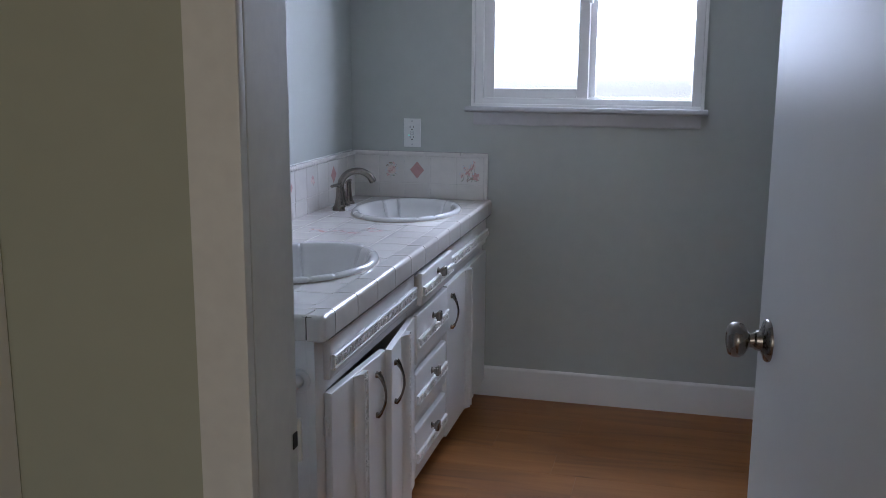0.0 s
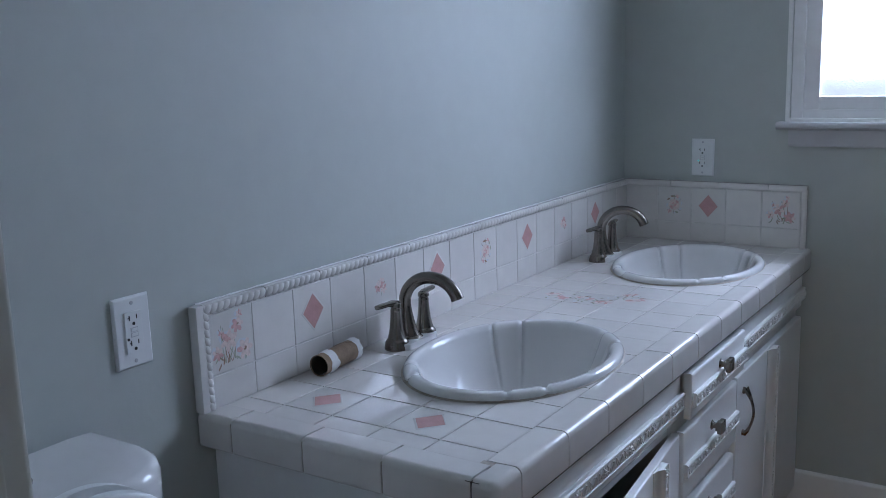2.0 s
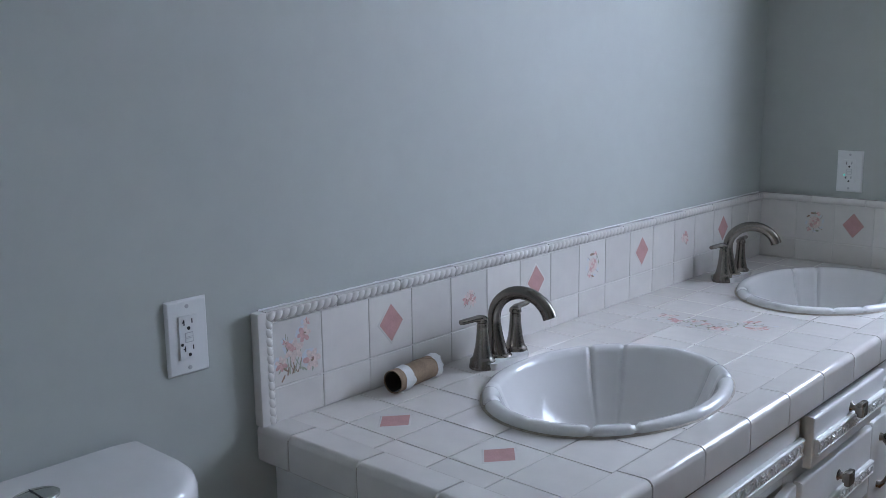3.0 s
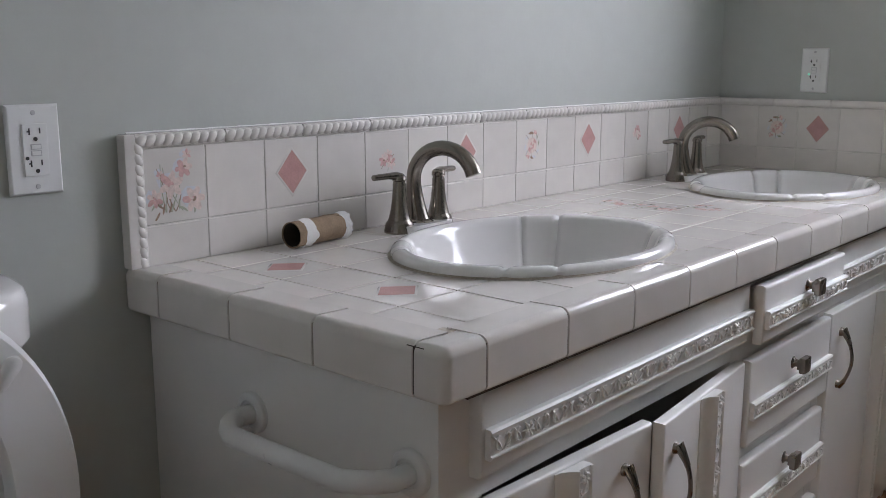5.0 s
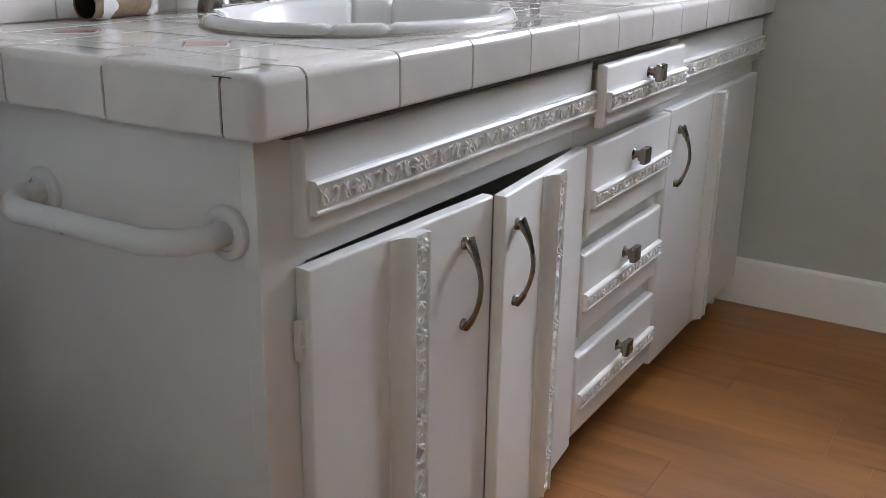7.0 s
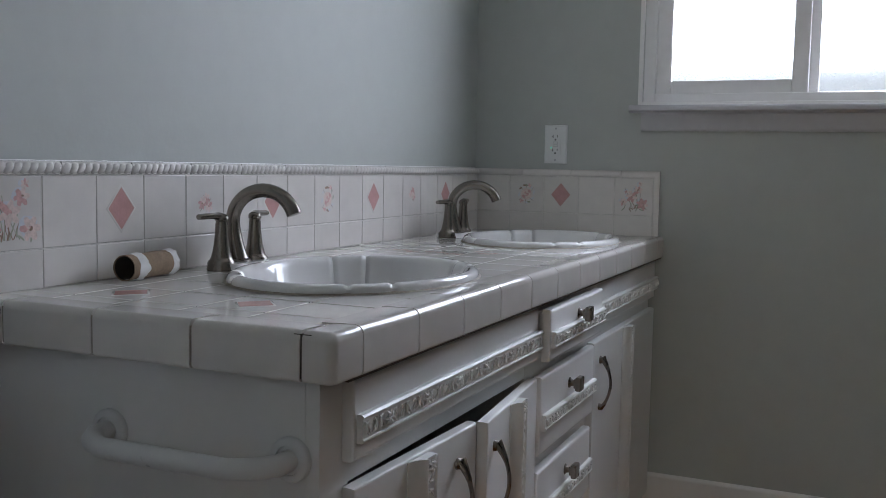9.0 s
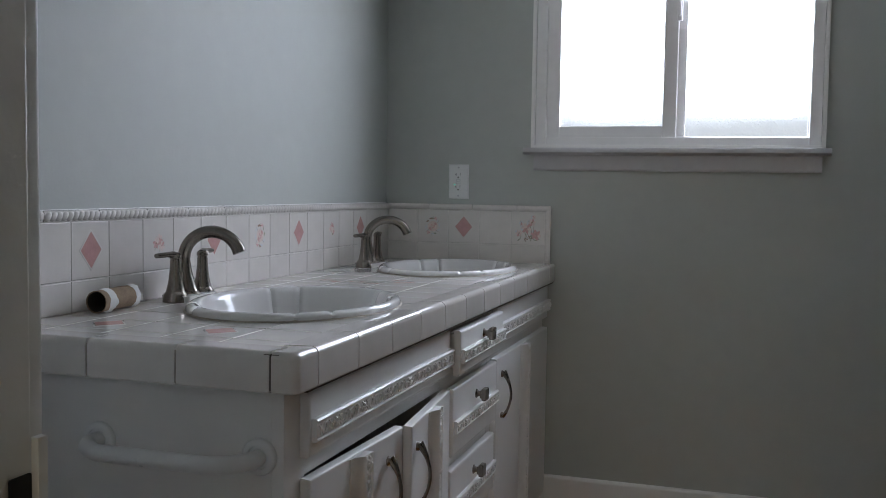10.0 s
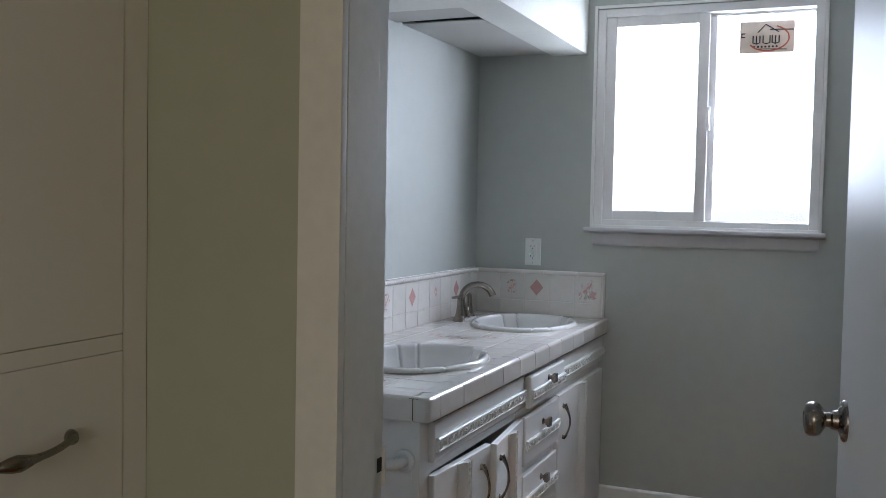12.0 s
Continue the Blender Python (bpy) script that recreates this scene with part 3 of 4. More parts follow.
# towel bar on the vanity's end
bar = thing("towel_bar", pose(0.381, -1.850, 0.670), "white plastic bar with round flanges on the vanity end", "towel bar")
pts = [(-0.142, 0, 0), (-0.142, -0.030, 0), (-0.130, -0.048, 0), (-0.115, -0.060, 0), (-0.095, -0.070, 0), (0.095, -0.070, 0), (0.115, -0.060, 0), (0.130, -0.048, 0), (0.142, -0.030, 0), (0.142, 0, 0)]
fine = []
for a, b in zip(pts, pts[1:]):
    fine += [Vector(a).lerp(Vector(b), k / 3) for k in range(3)]
part("bar", tube(bmesh.new(), fine + [Vector(pts[-1])], 0.0132, 16), PLASTIC, bar)
for x in (-0.142, 0.142):
    part("flange", lathe(bmesh.new(), [(0, 0), (0.0285, 0), (0.0285, 0.005), (0.026, 0.008), (0.0185, 0.009), (0.0180, 0.0065), (0, 0.0065)], 32,
                         Matrix.Translation((x, 0, 0)) @ Matrix.Rotation(radians(90), 4, "X")), PLASTIC, bar)

# ---- countertop ----
CZ = 0.833
SINKS = ((0.337, -1.355), (0.349, -0.373))
SRX, SRY = 0.201, 0.265
counter = thing("countertop", pose(0, 0, CZ), "white glazed tile countertop with pink diamonds and flower prints", "countertop")


def in_sink(x, y, k=0.90):
    return any(((x - cx) / (SRX * k)) ** 2 + ((y - cy) / (SRY * k)) ** 2 < 1 for cx, cy in SINKS)


def holed_sheet(bm, x0, x1, y0, y1, z, nx, ny, thick=0.0):
    grid = {}
    for i in range(nx):
        for j in range(ny):
            if in_sink(x0 + (i + 0.5) * (x1 - x0) / nx, y0 + (j + 0.5) * (y1 - y0) / ny):
                continue
            f = []
            for a, b in ((i, j), (i + 1, j), (i + 1, j + 1), (i, j + 1)):
                if (a, b) not in grid:
                    grid[a, b] = bm.verts.new((x0 + a * (x1 - x0) / nx, y0 + b * (y1 - y0) / ny, z))
                f.append(grid[a, b])
            bm.faces.new(f)
    if thick and bm.faces:
        r = bmesh.ops.extrude_face_region(bm, geom=list(bm.faces))
        for v in r["geom"]:
            if isinstance(v, bmesh.types.BMVert):
                v.co.z -= thick
    return bm


part("bed", holed_sheet(bmesh.new(), 0.003, 0.586, -1.868, -0.003, -0.0022, 60, 188, 0.03), GROUT, counter, "brownish grout bed")


def tile_bm(w, h, t, g=0.0009, r=0.0014):
    """A glazed tile w by h in x and y, rising to z = 0, with softened edges."""
    bm = bmesh.new()
    rings = []
    for d, z in ((g, -t), (g, -r), (g + r * 0.4, -r * 0.3), (g + r * 1.3, 0.0)):
        rings.append([bm.verts.new((x, y, z)) for x, y in ((-w / 2 + d, -h / 2 + d), (w / 2 - d, -h / 2 + d), (w / 2 - d, h / 2 - d), (-w / 2 + d, h / 2 - d))])
    for a, b in zip(rings, rings[1:]):
        for i in range(4):
            bm.faces.new((a[i], a[(i + 1) % 4], b[(i + 1) % 4], b[i]))
    bm.faces.new(rings[-1])
    return bm


tile_cache = {}


def tile(parent, w, h, m, mat=GLAZE, t=0.008):
    key = (round(w, 4), round(h, 4), mat.name)
    if key not in tile_cache:
        tile_cache[key] = mesh_of("tile", tile_bm(w, h, t), mat)
    ob = new("tile", tile_cache[key])
    ob.parent, ob.matrix_basis = parent, m
    return ob


def diamond(parent, s=0.034):
    """Raised pink lozenge with a white rim on a tile."""
    bm = bmesh.new()
    rings = []
    for k, z, mt in ((1.16, 0.0001, 1), (1.08, 0.0008, 1), (1.0, 0.0009, 1), (0.96, 0.0004, 0)):
        rings.append([bm.verts.new((k * s * x, k * s * y, z)) for x, y in ((1, 0), (0, 1.18), (-1, 0), (0, -1.18))])
    for n, (a, b) in enumerate(zip(rings, rings[1:])):
        for i in range(4):
            bm.faces.new((a[i], a[(i + 1) % 4], b[(i + 1) % 4], b[i])).material_index = 1 if n < 2 else 0
    bm.faces.new(rings[-1]).material_index = 0
    return part("pink_diamond", bm, [PINK, GLAZE], parent, "raised pink diamond inset")


PRINTS = [PETAL, PEACH, STEM, LEAF, BLUSH]


def blob(bm, cx, cy, a, rx, ry, z, mat, n=8):
    vs = []
    for k in range(n):
        t = 2 * math.pi * k / n
        q = 1 + random.uniform(-0.18, 0.18)
        u, v = rx * q * math.cos(t), ry * q * math.sin(t)
        vs.append(bm.verts.new((cx + u * math.cos(a) - v * math.sin(a), cy + u * math.sin(a) + v * math.cos(a), z)))
    bm.faces.new(vs).material_index = mat


def bloom(bm, cx, cy, r, z0):
    z = z0
    n = 6
    a0 = random.uniform(0, 6)
    for k in range(n):
        a = a0 + k * 2 * math.pi / n
        z += 0.00004
        blob(bm, cx + 0.55 * r * math.cos(a), cy + 0.55 * r * math.sin(a), a, 0.52 * r, 0.30 * r, z, random.choice((0, 0, 1, 1, 1)))
    for k in range(3):
        z += 0.00004
        blob(bm, cx + random.uniform(-.15, .15) * r, cy + random.uniform(-.15, .15) * r, random.uniform(0, 3), 0.17 * r, 0.10 * r, z, random.choice((0, 2)))


def twig(bm, x0, y0, x1, y1, z, mat=2, w=0.0007):
    d = Vector((x1 - x0, y1 - y0, 0)).normalized()
    s = Vector((-d.y, d.x, 0)) * w
    mid = Vector(((x0 + x1) / 2, (y0 + y1) / 2, z)) + s * random.uniform(-5, 5)
    p = [Vector((x0, y0, z)), mid, Vector((x1, y1, z))]
    for a, b in zip(p, p[1:]):
        bm.faces.new([bm.verts.new(v) for v in (a - s, b - s * 0.7, b + s * 0.7, a + s)]).material_index = mat


def flower_print(parent, kind, size=1.0):
    """Printed blossoms: 'spray' tall stems, 'posy' one round bloom with leaves, 'sprig' a small pair."""
    bm = bmesh.new()
    z = 0.00025
    if kind == "spray":
        for cx, cy, r in ((-0.005, 0.000, 0.014), (0.012, 0.018, 0.011), (0.024, -0.018, 0.014), (-0.026, -0.014, 0.009), (0.017, 0.031, 0.006), (-0.016, 0.012, 0.006)):
            blob(bm, cx - 0.004, cy + 0.003, 0.4, r * 1.0, r * 0.8, z, 4)
        for _ in range(9):
            x = random.uniform(-0.03, 0.03)
            twig(bm, random.uniform(-0.014, 0.014), -0.030, x, random.uniform(-0.012, 0.030), z + 0.0001, random.choice((2, 2, 3)))
        for cx, cy, r in ((-0.005, 0.000, 0.015), (0.012, 0.018, 0.011), (0.024, -0.018, 0.015), (-0.026, -0.014, 0.010), (0.017, 0.033, 0.006), (-0.018, 0.012, 0.005)):
            bloom(bm, cx, cy, r, z + 0.0003)
        for _ in range(10):
            blob(bm, random.uniform(-0.03, 0.03), random.uniform(-0.034, -0.018), random.uniform(0, 3), 0.006, 0.0014, z + 0.0002, random.choice((2, 3)))
    elif kind == "posy":
        for a in (0.5, 1.3, 2.2, 3.6, 4.4, 5.4):
            twig(bm, 0.008 * math.cos(a), 0.008 * math.sin(a), 0.026 * math.cos(a + 0.2), 0.029 * math.sin(a + 0.2), z + 0.0001, 2, 0.0005)
            for d in (-0.35, 0.3):
                blob(bm, 0.021 * math.cos(a + d), 0.023 * math.sin(a + d), a + d + 1.2, 0.0055, 0.0022, z, random.choice((3, 4, 4, 2)))
        blob(bm, 0.0, -0.001, 0.3, 0.0165, 0.0145, z + 0.0002, 1)
        for k in range(8):
            a = k * 0.785 + 0.2
            blob(bm, 0.0105 * math.cos(a), 0.0100 * math.sin(a), a + 1.57, 0.0075, 0.0042, z + 0.00025 + 0.00003 * k, (1, 0, 1, 1)[k % 4])
        for k in range(5):
            a = k * 1.257
            blob(bm, 0.0045 * math.cos(a), 0.0045 * math.sin(a), a + 1.57, 0.0042, 0.0024, z + 0.00055 + 0.00003 * k, (0, 1)[k % 2])
        blob(bm, 0, 0, 0, 0.0020, 0.0014, z + 0.00075, 0)
        bloom(bm, 0.009, 0.022, 0.006, z + 0.0006)
        bloom(bm, -0.013, -0.019, 0.006, z + 0.0006)
    else:
        for _ in range(8):
            a = random.uniform(0, 6.3)
            twig(bm, 0, 0, 0.018 * math.cos(a), 0.016 * math.sin(a), z, random.choice((2, 3)))
        for cx, cy in ((-0.008, 0.002), (0.008, -0.003), (0.002, 0.009)):
            bloom(bm, cx, cy, 0.010, z + 0.0002)
    for v in bm.verts:
        v.co.x *= size
        v.co.y *= size
    return part("flower_print", bm, PRINTS, parent, "printed pink and peach blossoms")


# deck tiles
PITCH = 0.11
XROWS = [0.004, 0.103, 0.213, 0.323, 0.433, 0.5405]
YCOLS = [-1.8245, -1.776] + [-1.666 + PITCH * k for k in range(15)] + [-0.003]
for i in range(5):
    for j in range(len(YCOLS) - 1):
        x0, x1, y0, y1 = XROWS[i], XROWS[i + 1], YCOLS[j], YCOLS[j + 1]
        cx, cy, w, h = (x0 + x1) / 2, (y0 + y1) / 2, x1 - x0, y1 - y0
        n_in = [in_sink(x0 + w * a / 6, y0 + h * b / 6) for a in range(7) for b in range(7)]
        if all(n_in):
            continue
        if any(n_in):
            tb = holed_sheet(bmesh.new(), x0 + 0.0013, x1 - 0.0013, y0 + 0.0013, y1 - 0.0013, 0.0, 14, 14, 0.004)
            part("tile", tb, GLAZE, counter)
            continue
        tl = tile(counter, w, h, pose(cx, cy, 0.0))
        if j == 1 and i in (1, 3):
            diamond(tl, 0.030)
garland = bmesh.new()
for k in range(15):
    f = k / 14
    gx, gy = 0.155 + 0.225 * f, -0.865 + 0.075 * f + 0.018 * math.sin(f * 9) - 0.02 * math.sin(math.pi * f)
    twig(garland, gx - 0.012, gy - 0.006, gx + 0.014, gy + random.uniform(-0.012, 0.012), 0.0003, random.choice((2, 3)), 0.0009)
    if k < 4 or k > 8 or k % 2:
        bloom(garland, gx, gy + random.uniform(-0.03, 0.03) * (1.4 if k > 8 else 0.8), random.uniform(0.010, 0.019), 0.0004)
    for _ in range(4):
        blob(garland, gx + random.uniform(-.02, .02), gy + random.uniform(-.04, .04), random.uniform(0, 3), 0.007, 0.0022, 0.00035, random.choice((2, 3, 4)))
part("garland_print", garland, PRINTS, counter, "printed garland of pink blossoms")

# grout behind and rounded caps along the edge
bm = boxed(0.5885, 0.5988, -1.842, -0.004, -0.0545, -0.005)
box(bm, 0.545, 0.590, -1.842, -0.004, -0.008, -0.0012)
box(bm, 0.546, 0.570, -1.8828, -1.829, -0.0545, -0.0012)
# dark strip that paints the shadow line beneath the front edge tiles
box(bm, 0.5700, 0.5965, -1.842, -0.004, -0.0620, -0.0592)
part("edge_grout", bm, GROUT_SHADOW, counter, "dark grout between edge tiles and painted shadow under them")
bm = boxed(0.004, 0.545, -1.8834, -1.8725, -0.0545, -0.005)
box(bm, 0.004, 0.545, -1.8725, -1.829, -0.008, -0.0006)
box(bm, 0.536, 0.5575, -1.8285, -1.8125, -0.008, 0.0008)
part("edge_grout", bm, GROUT, counter, "pale brown grout between edge tiles")
cap_outline = [(-0.060, -0.009), (-0.060, 0.0006), (-0.058, 0.0019), (-0.014, 0.0030)]
cap_outline += [(-0.012 + 0.012 * math.sin(radians(a)), -0.0090 + 0.012 * math.cos(radians(a))) for a in range(10, 91, 16)]
cap_outline += [(0.0, -0.0535), (-0.0025, -0.058), (-0.012, -0.059), (-0.013, -0.009)]


def cap_piece(length):
    return mesh_of("edge_tile", prism(bmesh.new(), cap_outline, lambda u, v, w: Vector((u, w + 0.0019, v)), length - 0.0038), GLAZE)


FRONT_X, END_Y = 0.601, -1.885
y = END_Y + 0.070
while y < -0.004:
    n = min(0.1565, -0.002 - y)
    ob = new("edge_tile", cap_piece(n))
    ob.parent, ob.matrix_basis = counter, pose(FRONT_X, y, 0)
    y += n
x = FRONT_X - 0.044
while x > 0.004:
    n = min(0.1585, x - 0.002)
    ob = new("edge_tile", cap_piece(n))
    ob.parent, ob.matrix_basis = counter, Matrix.Translation((x, END_Y, 0)) @ Matrix(((0, -1, 0, 0), (-1, 0, 0, 0), (0, 0, 1, 0), (0, 0, 0, 1)))
    x -= n
bm = bmesh.new()
rows = []
for u, v in cap_outline:
    d = min(-u, 0.0418)
    rr = max(0.014 - d, 0.0006)
    px, py = FRONT_X - d - rr, END_Y + d + rr
    line = [(FRONT_X - d, END_Y + 0.0685)]
    line += [(px + rr * math.cos(a), py - rr * math.sin(a)) for a in [radians(k) for k in (0, 22.5, 45, 67.5, 90)]]
    line.append((FRONT_X - 0.0425, END_Y + d))
    rows.append([bm.verts.new((a, b, v)) for a, b in line])
for a, b in zip(rows, rows[1:] + rows[:1]):
    for i in range(len(a) - 1):
        bm.faces.new((a[i], a[i + 1], b[i + 1], b[i]))
for i in (0, -1):
    bm.faces.new([r[i] for r in rows])
bmesh.ops.remove_doubles(bm, verts=bm.verts, dist=0.00005)
part("edge_tile", bm, GLAZE, counter)

# ---- backsplash ----
splash = thing("backsplash", pose(0, 0, CZ), "white tile backsplash with rope trim, pink diamonds and flowers", "backsplash")
bm = boxed(0.001, 0.0143, -1.868, -0.001, 0.0, 0.178)
box(bm, 0.0103, 0.584, -0.0103, -0.001, 0.0, 0.178)
part("bed", bm, PALE, splash, "grout bed")
LEFT = Matrix(((0, 0, 1, 0.016), (1, 0, 0, 0), (0, 1, 0, 0), (0, 0, 0, 1)))     # tile plane on the left wall: x along y, y up
BACK = Matrix(((1, 0, 0, 0), (0, 0, -1, -0.012), (0, 1, 0, 0), (0, 0, 0, 1)))
LOW, HIGH = 0.060, 0.171
LCOLS = [-1.861 + PITCH * k for k in range(17)] + [-0.012]
kinds = {0: "spray", 4: "sprig", 8: "posy", 12: "sprig"}
for k in range(17):
    c, w = (LCOLS[k] + LCOLS[k + 1]) / 2, LCOLS[k + 1] - LCOLS[k]
    tile(splash, w, LOW, LEFT @ pose(c, LOW / 2, 0), t=0.006)
    tl = tile(splash, w, HIGH - LOW, LEFT @ pose(c, (LOW + HIGH) / 2, 0), t=0.006)
    if k in (2, 6, 10, 14):
        diamond(tl, 0.030)
    elif k in kinds:
        flower_print(tl, kinds[k], 1.3 if k == 0 else 1.15)
BCOLS = [0.012, 0.122, 0.232, 0.342, 0.452, 0.566]
for k in range(5):
    c, w = (BCOLS[k] + BCOLS[k + 1]) / 2, BCOLS[k + 1] - BCOLS[k]
    tile(splash, w, LOW, BACK @ pose(c, LOW / 2, 0), t=0.006)
    tl = tile(splash, w, HIGH - LOW, BACK @ pose(c, (LOW + HIGH) / 2, 0), t=0.006)
    if k == 2:
        diamond(tl, 0.030)
    elif k in (1, 4):
        flower_print(tl, "posy" if k == 1 else "spray", 1.15)


def rope(length, beads):
    """A rope liner along x: slanted beads on a flat strip."""
    bm = boxed(0.0012, length - 0.0012, -0.010, 0.010, -0.0155, 0.002, 0.001)
    step = (length - 0.004) / beads
    ball = [(math.sin(radians(t)), -math.cos(radians(t))) for t in range(0, 181, 30)]
    ball[0], ball[-1] = (0, -1), (0, 1)
    for i in range(beads):
        c = 0.002 + (i + 0.5) * step
        m = Matrix(((step * 0.62, 0.0060, 0, c), (-0.0018, 0.0094, 0, 0), (0, 0, 0.0058, 0.0015), (0, 0, 0, 1)))
        lathe(bm, ball, 10, m)
    lathe(bm, [(0.0085, 0.002), (0.0085, length - 0.002)], 14, Matrix.Rotation(radians(90), 4, "Y"), 0.55, 1.0)
    return mesh_of("rope_tile", bm, GLAZE)


rope_long = rope(0.152, 10)
y = -1.868
while y < -0.02:
    n = min(0.153, -0.012 - y)
    ob = new("rope_tile", rope_long if n > 0.15 else rope(n, max(2, round(n / 0.0152))))
    ob.parent, ob.matrix_basis = splash, LEFT @ pose(y, HIGH + 0.0105, 0)
    y += n
x = 0.012
while x < 0.578:
    n = min(0.153, 0.585 - x)
    bm = boxed(0.0012, n - 0.0012, -0.010, 0.010, -0.012, 0.002, 0.001)
    lathe(bm, [(0.0096, 0.0016), (0.0096, n - 0.0016)], 16, Matrix.Rotation(radians(90), 4, "Y"), 0.8, 1.0)
    part("trim_tile", bm, GLAZE, splash, "rounded liner tile", BACK @ pose(x, HIGH + 0.0105, 0))
    x += n
end_rope = rope(0.180, 12)
ob = new("rope_tile", end_rope)
ob.parent, ob.matrix_basis = splash, LEFT @ pose(-1.865, 0.0, 0, 0, 0, 90)
ob = new("trim_tile", mesh_of("trim_tile", lathe(boxed(0.0, 0.181, -0.009, 0.009, -0.012, 0.002, 0.001), [(0.0088, 0.001), (0.0088, 0.180)], 16, Matrix.Rotation(radians(90), 4, "Y"), 0.8, 1.0), GLAZE))
ob.parent, ob.matrix_basis = splash, BACK @ pose(0.576, 0.0, 0, 0, 0, 90)


part("end_strip", boxed(0.001, 0.0215, -1.886, -1.8680, 0.002, HIGH + 0.0205, 0.003), GLAZE, splash, "glazed side of the end trim")

# uneven caulk along the top of the rope trim
line = [(0.0035 + 0.0012 * noise.noise(Vector((k * 0.7, 0, 0))), -1.872 + k * 0.0105, 0.1922 + 0.0010 * noise.noise(Vector((k * 0.9, 3, 0)))) for k in range(178)]
part("caulk", tube(bmesh.new(), line, [0.0017 + 0.0009 * noise.noise(Vector((k * 1.3, 7, 0))) for k in range(178)], 6), PAPER, splash, "uneven white caulk line")

# ---- sinks and faucets ----
def sink(cx, cy):
    root = thing("sink", pose(cx, cy, CZ), "white oval drop-in sink with fluted scalloped rim", "sink", "sinks in the countertop")
    prof = [(0.985, 0.0005), (1.0, 0.004), (1.0, 0.012), (0.985, 0.020), (0.955, 0.0245), (0.915, 0.0235), (0.885, 0.017), (0.866, 0.005), (0.840, -0.012), (0.775, -0.045),
            (0.69, -0.080), (0.57, -0.112), (0.41, -0.136), (0.22, -0.150), (0.085, -0.153)]
    bm = bmesh.new()
    n = 360
    groups = [radians(g + s) for g in (48.5, 131.5, 228.5, 311.5) for s in (-9.5, 9.5)]
    rings = []
    for r, z in prof:
        z = z * 0.66 if z > 0 else z
        ring = []
        for i in range(n):
            t = 2 * math.pi * i / n
            notch = sum(math.exp(-(((t - g + math.pi) % (2 * math.pi) - math.pi) / 0.024) ** 2) for g in groups)
            k, zz = r, z
            if r > 0.95:
                k -= 0.012 * notch
                zz -= 0.0035 * notch if z > 0.01 else 0
            elif r > 0.86:
                zz -= 0.006 * notch
                k += 0.016 * notch
            elif r > 0.55:
                k += 0.036 * notch * (r - 0.55) / 0.3
            ring.append(bm.verts.new((k * SRX * math.cos(t), k * SRY * math.sin(t), zz)))
        rings.append(ring)
    for a, b in zip(rings, rings[1:]):
        for i in range(n):
            bm.faces.new((a[i], a[(i + 1) % n], b[(i + 1) % n], b[i]))
    basin = part("basin", bm, PORC, root)
    drain = part("drain", lathe(bmesh.new(), [(0.024, -0.1525), (0.022, -0.1505), (0.017, -0.1515), (0.016, -0.158), (0, -0.158)], 28), CHROME, root, "chrome drain")
    part("stopper", lathe(bmesh.new(), [(0.013, -0.158), (0.013, -0.150), (0.009, -0.147), (0, -0.1465)], 24), CHROME, root)
    part("caulk", lathe(bmesh.new(), [(1.018, 0.0006), (1.010, 0.0022), (0.99, 0.004)], 96, None, SRX, SRY), GROUT, root, "brown caulk line")
    return root


def faucet(cx, cy, turn):
    root = thing("faucet", pose(cx, cy, CZ), "brushed nickel two-handle faucet with high arc spout", "faucet", "faucets behind the sinks")
    bm = bmesh.new()
    outline = [(0.030 * math.cos(radians(a)), 0.046 + 0.018 * math.sin(radians(a))) for a in range(0, 181, 20)]
    outline += [(-x, -y) for x, y in outline]
    prism(bm, outline, lambda u, v, w: Vector((u * 1.12, v, w + 0.0005)), 0.013)
    part("deck_plate", bm, PORC, root, "pale polished deck plate")
    pts, rad = [], []
    for k in range(9):
        f = k / 8
        pts.append((0.0 - 0.012 * math.sin(f * 1.5), 0, 0.010 + 0.075 * f))
        rad.append(0.0205 - 0.0075 * f ** 0.7)
    c = Vector((0.051, 0, 0.087))
    for k in range(1, 16):
        a = radians(180 - k * 11.0)
        pts.append(c + Vector((0.063 * math.cos(a), 0, 0.058 * math.sin(a))))
        rad.append(0.0130 + 0.0010 * max(0, k - 11) / 4)
    part("spout", tube(bmesh.new(), pts, rad, 18, up=(0, 1, 0)), NICKEL, root, "", pose(0, 0, 0, 0, 0, turn))
    part("collar", lathe(bmesh.new(), [(0.026, 0.009), (0.0255, 0.014), (0.021, 0.018), (0.019, 0.019)], 24), NICKEL, root)
    for s in (-1, 1):
        h = part("handle", lathe(bmesh.new(), [(0.0265, 0.0005), (0.0265, 0.004), (0.024, 0.017), (0.0205, 0.021), (0.0190, 0.024), (0.0148, 0.042), (0.0120, 0.066), (0.0112, 0.081), (0.0116, 0.084),
                 (0.0105, 0.086), (0.0105, 0.089), (0.0125, 0.091), (0.012, 0.097), (0.008, 0.101), (0, 0.102)], 28, Matrix.Translation((0, s * 0.051, 0))), NICKEL, root)
        lev = [(0.0, s * 0.047, 0.095), (-0.002, s * 0.057, 0.0985), (-0.005, s * 0.072, 0.099), (-0.008, s * 0.091, 0.0985), (-0.010, s * 0.103, 0.098)]
        part("lever", tube(bmesh.new(), lev, [0.0100, 0.0090, 0.0070, 0.0070, 0.0062], 12, 0.8), NICKEL, h)
    return root


for (cx, cy), (fx, fy, turn) in zip(SINKS, ((0.084, -1.356, 8), (0.098, -0.374, 18))):
    sink(cx, cy)
    faucet(fx, fy, turn)

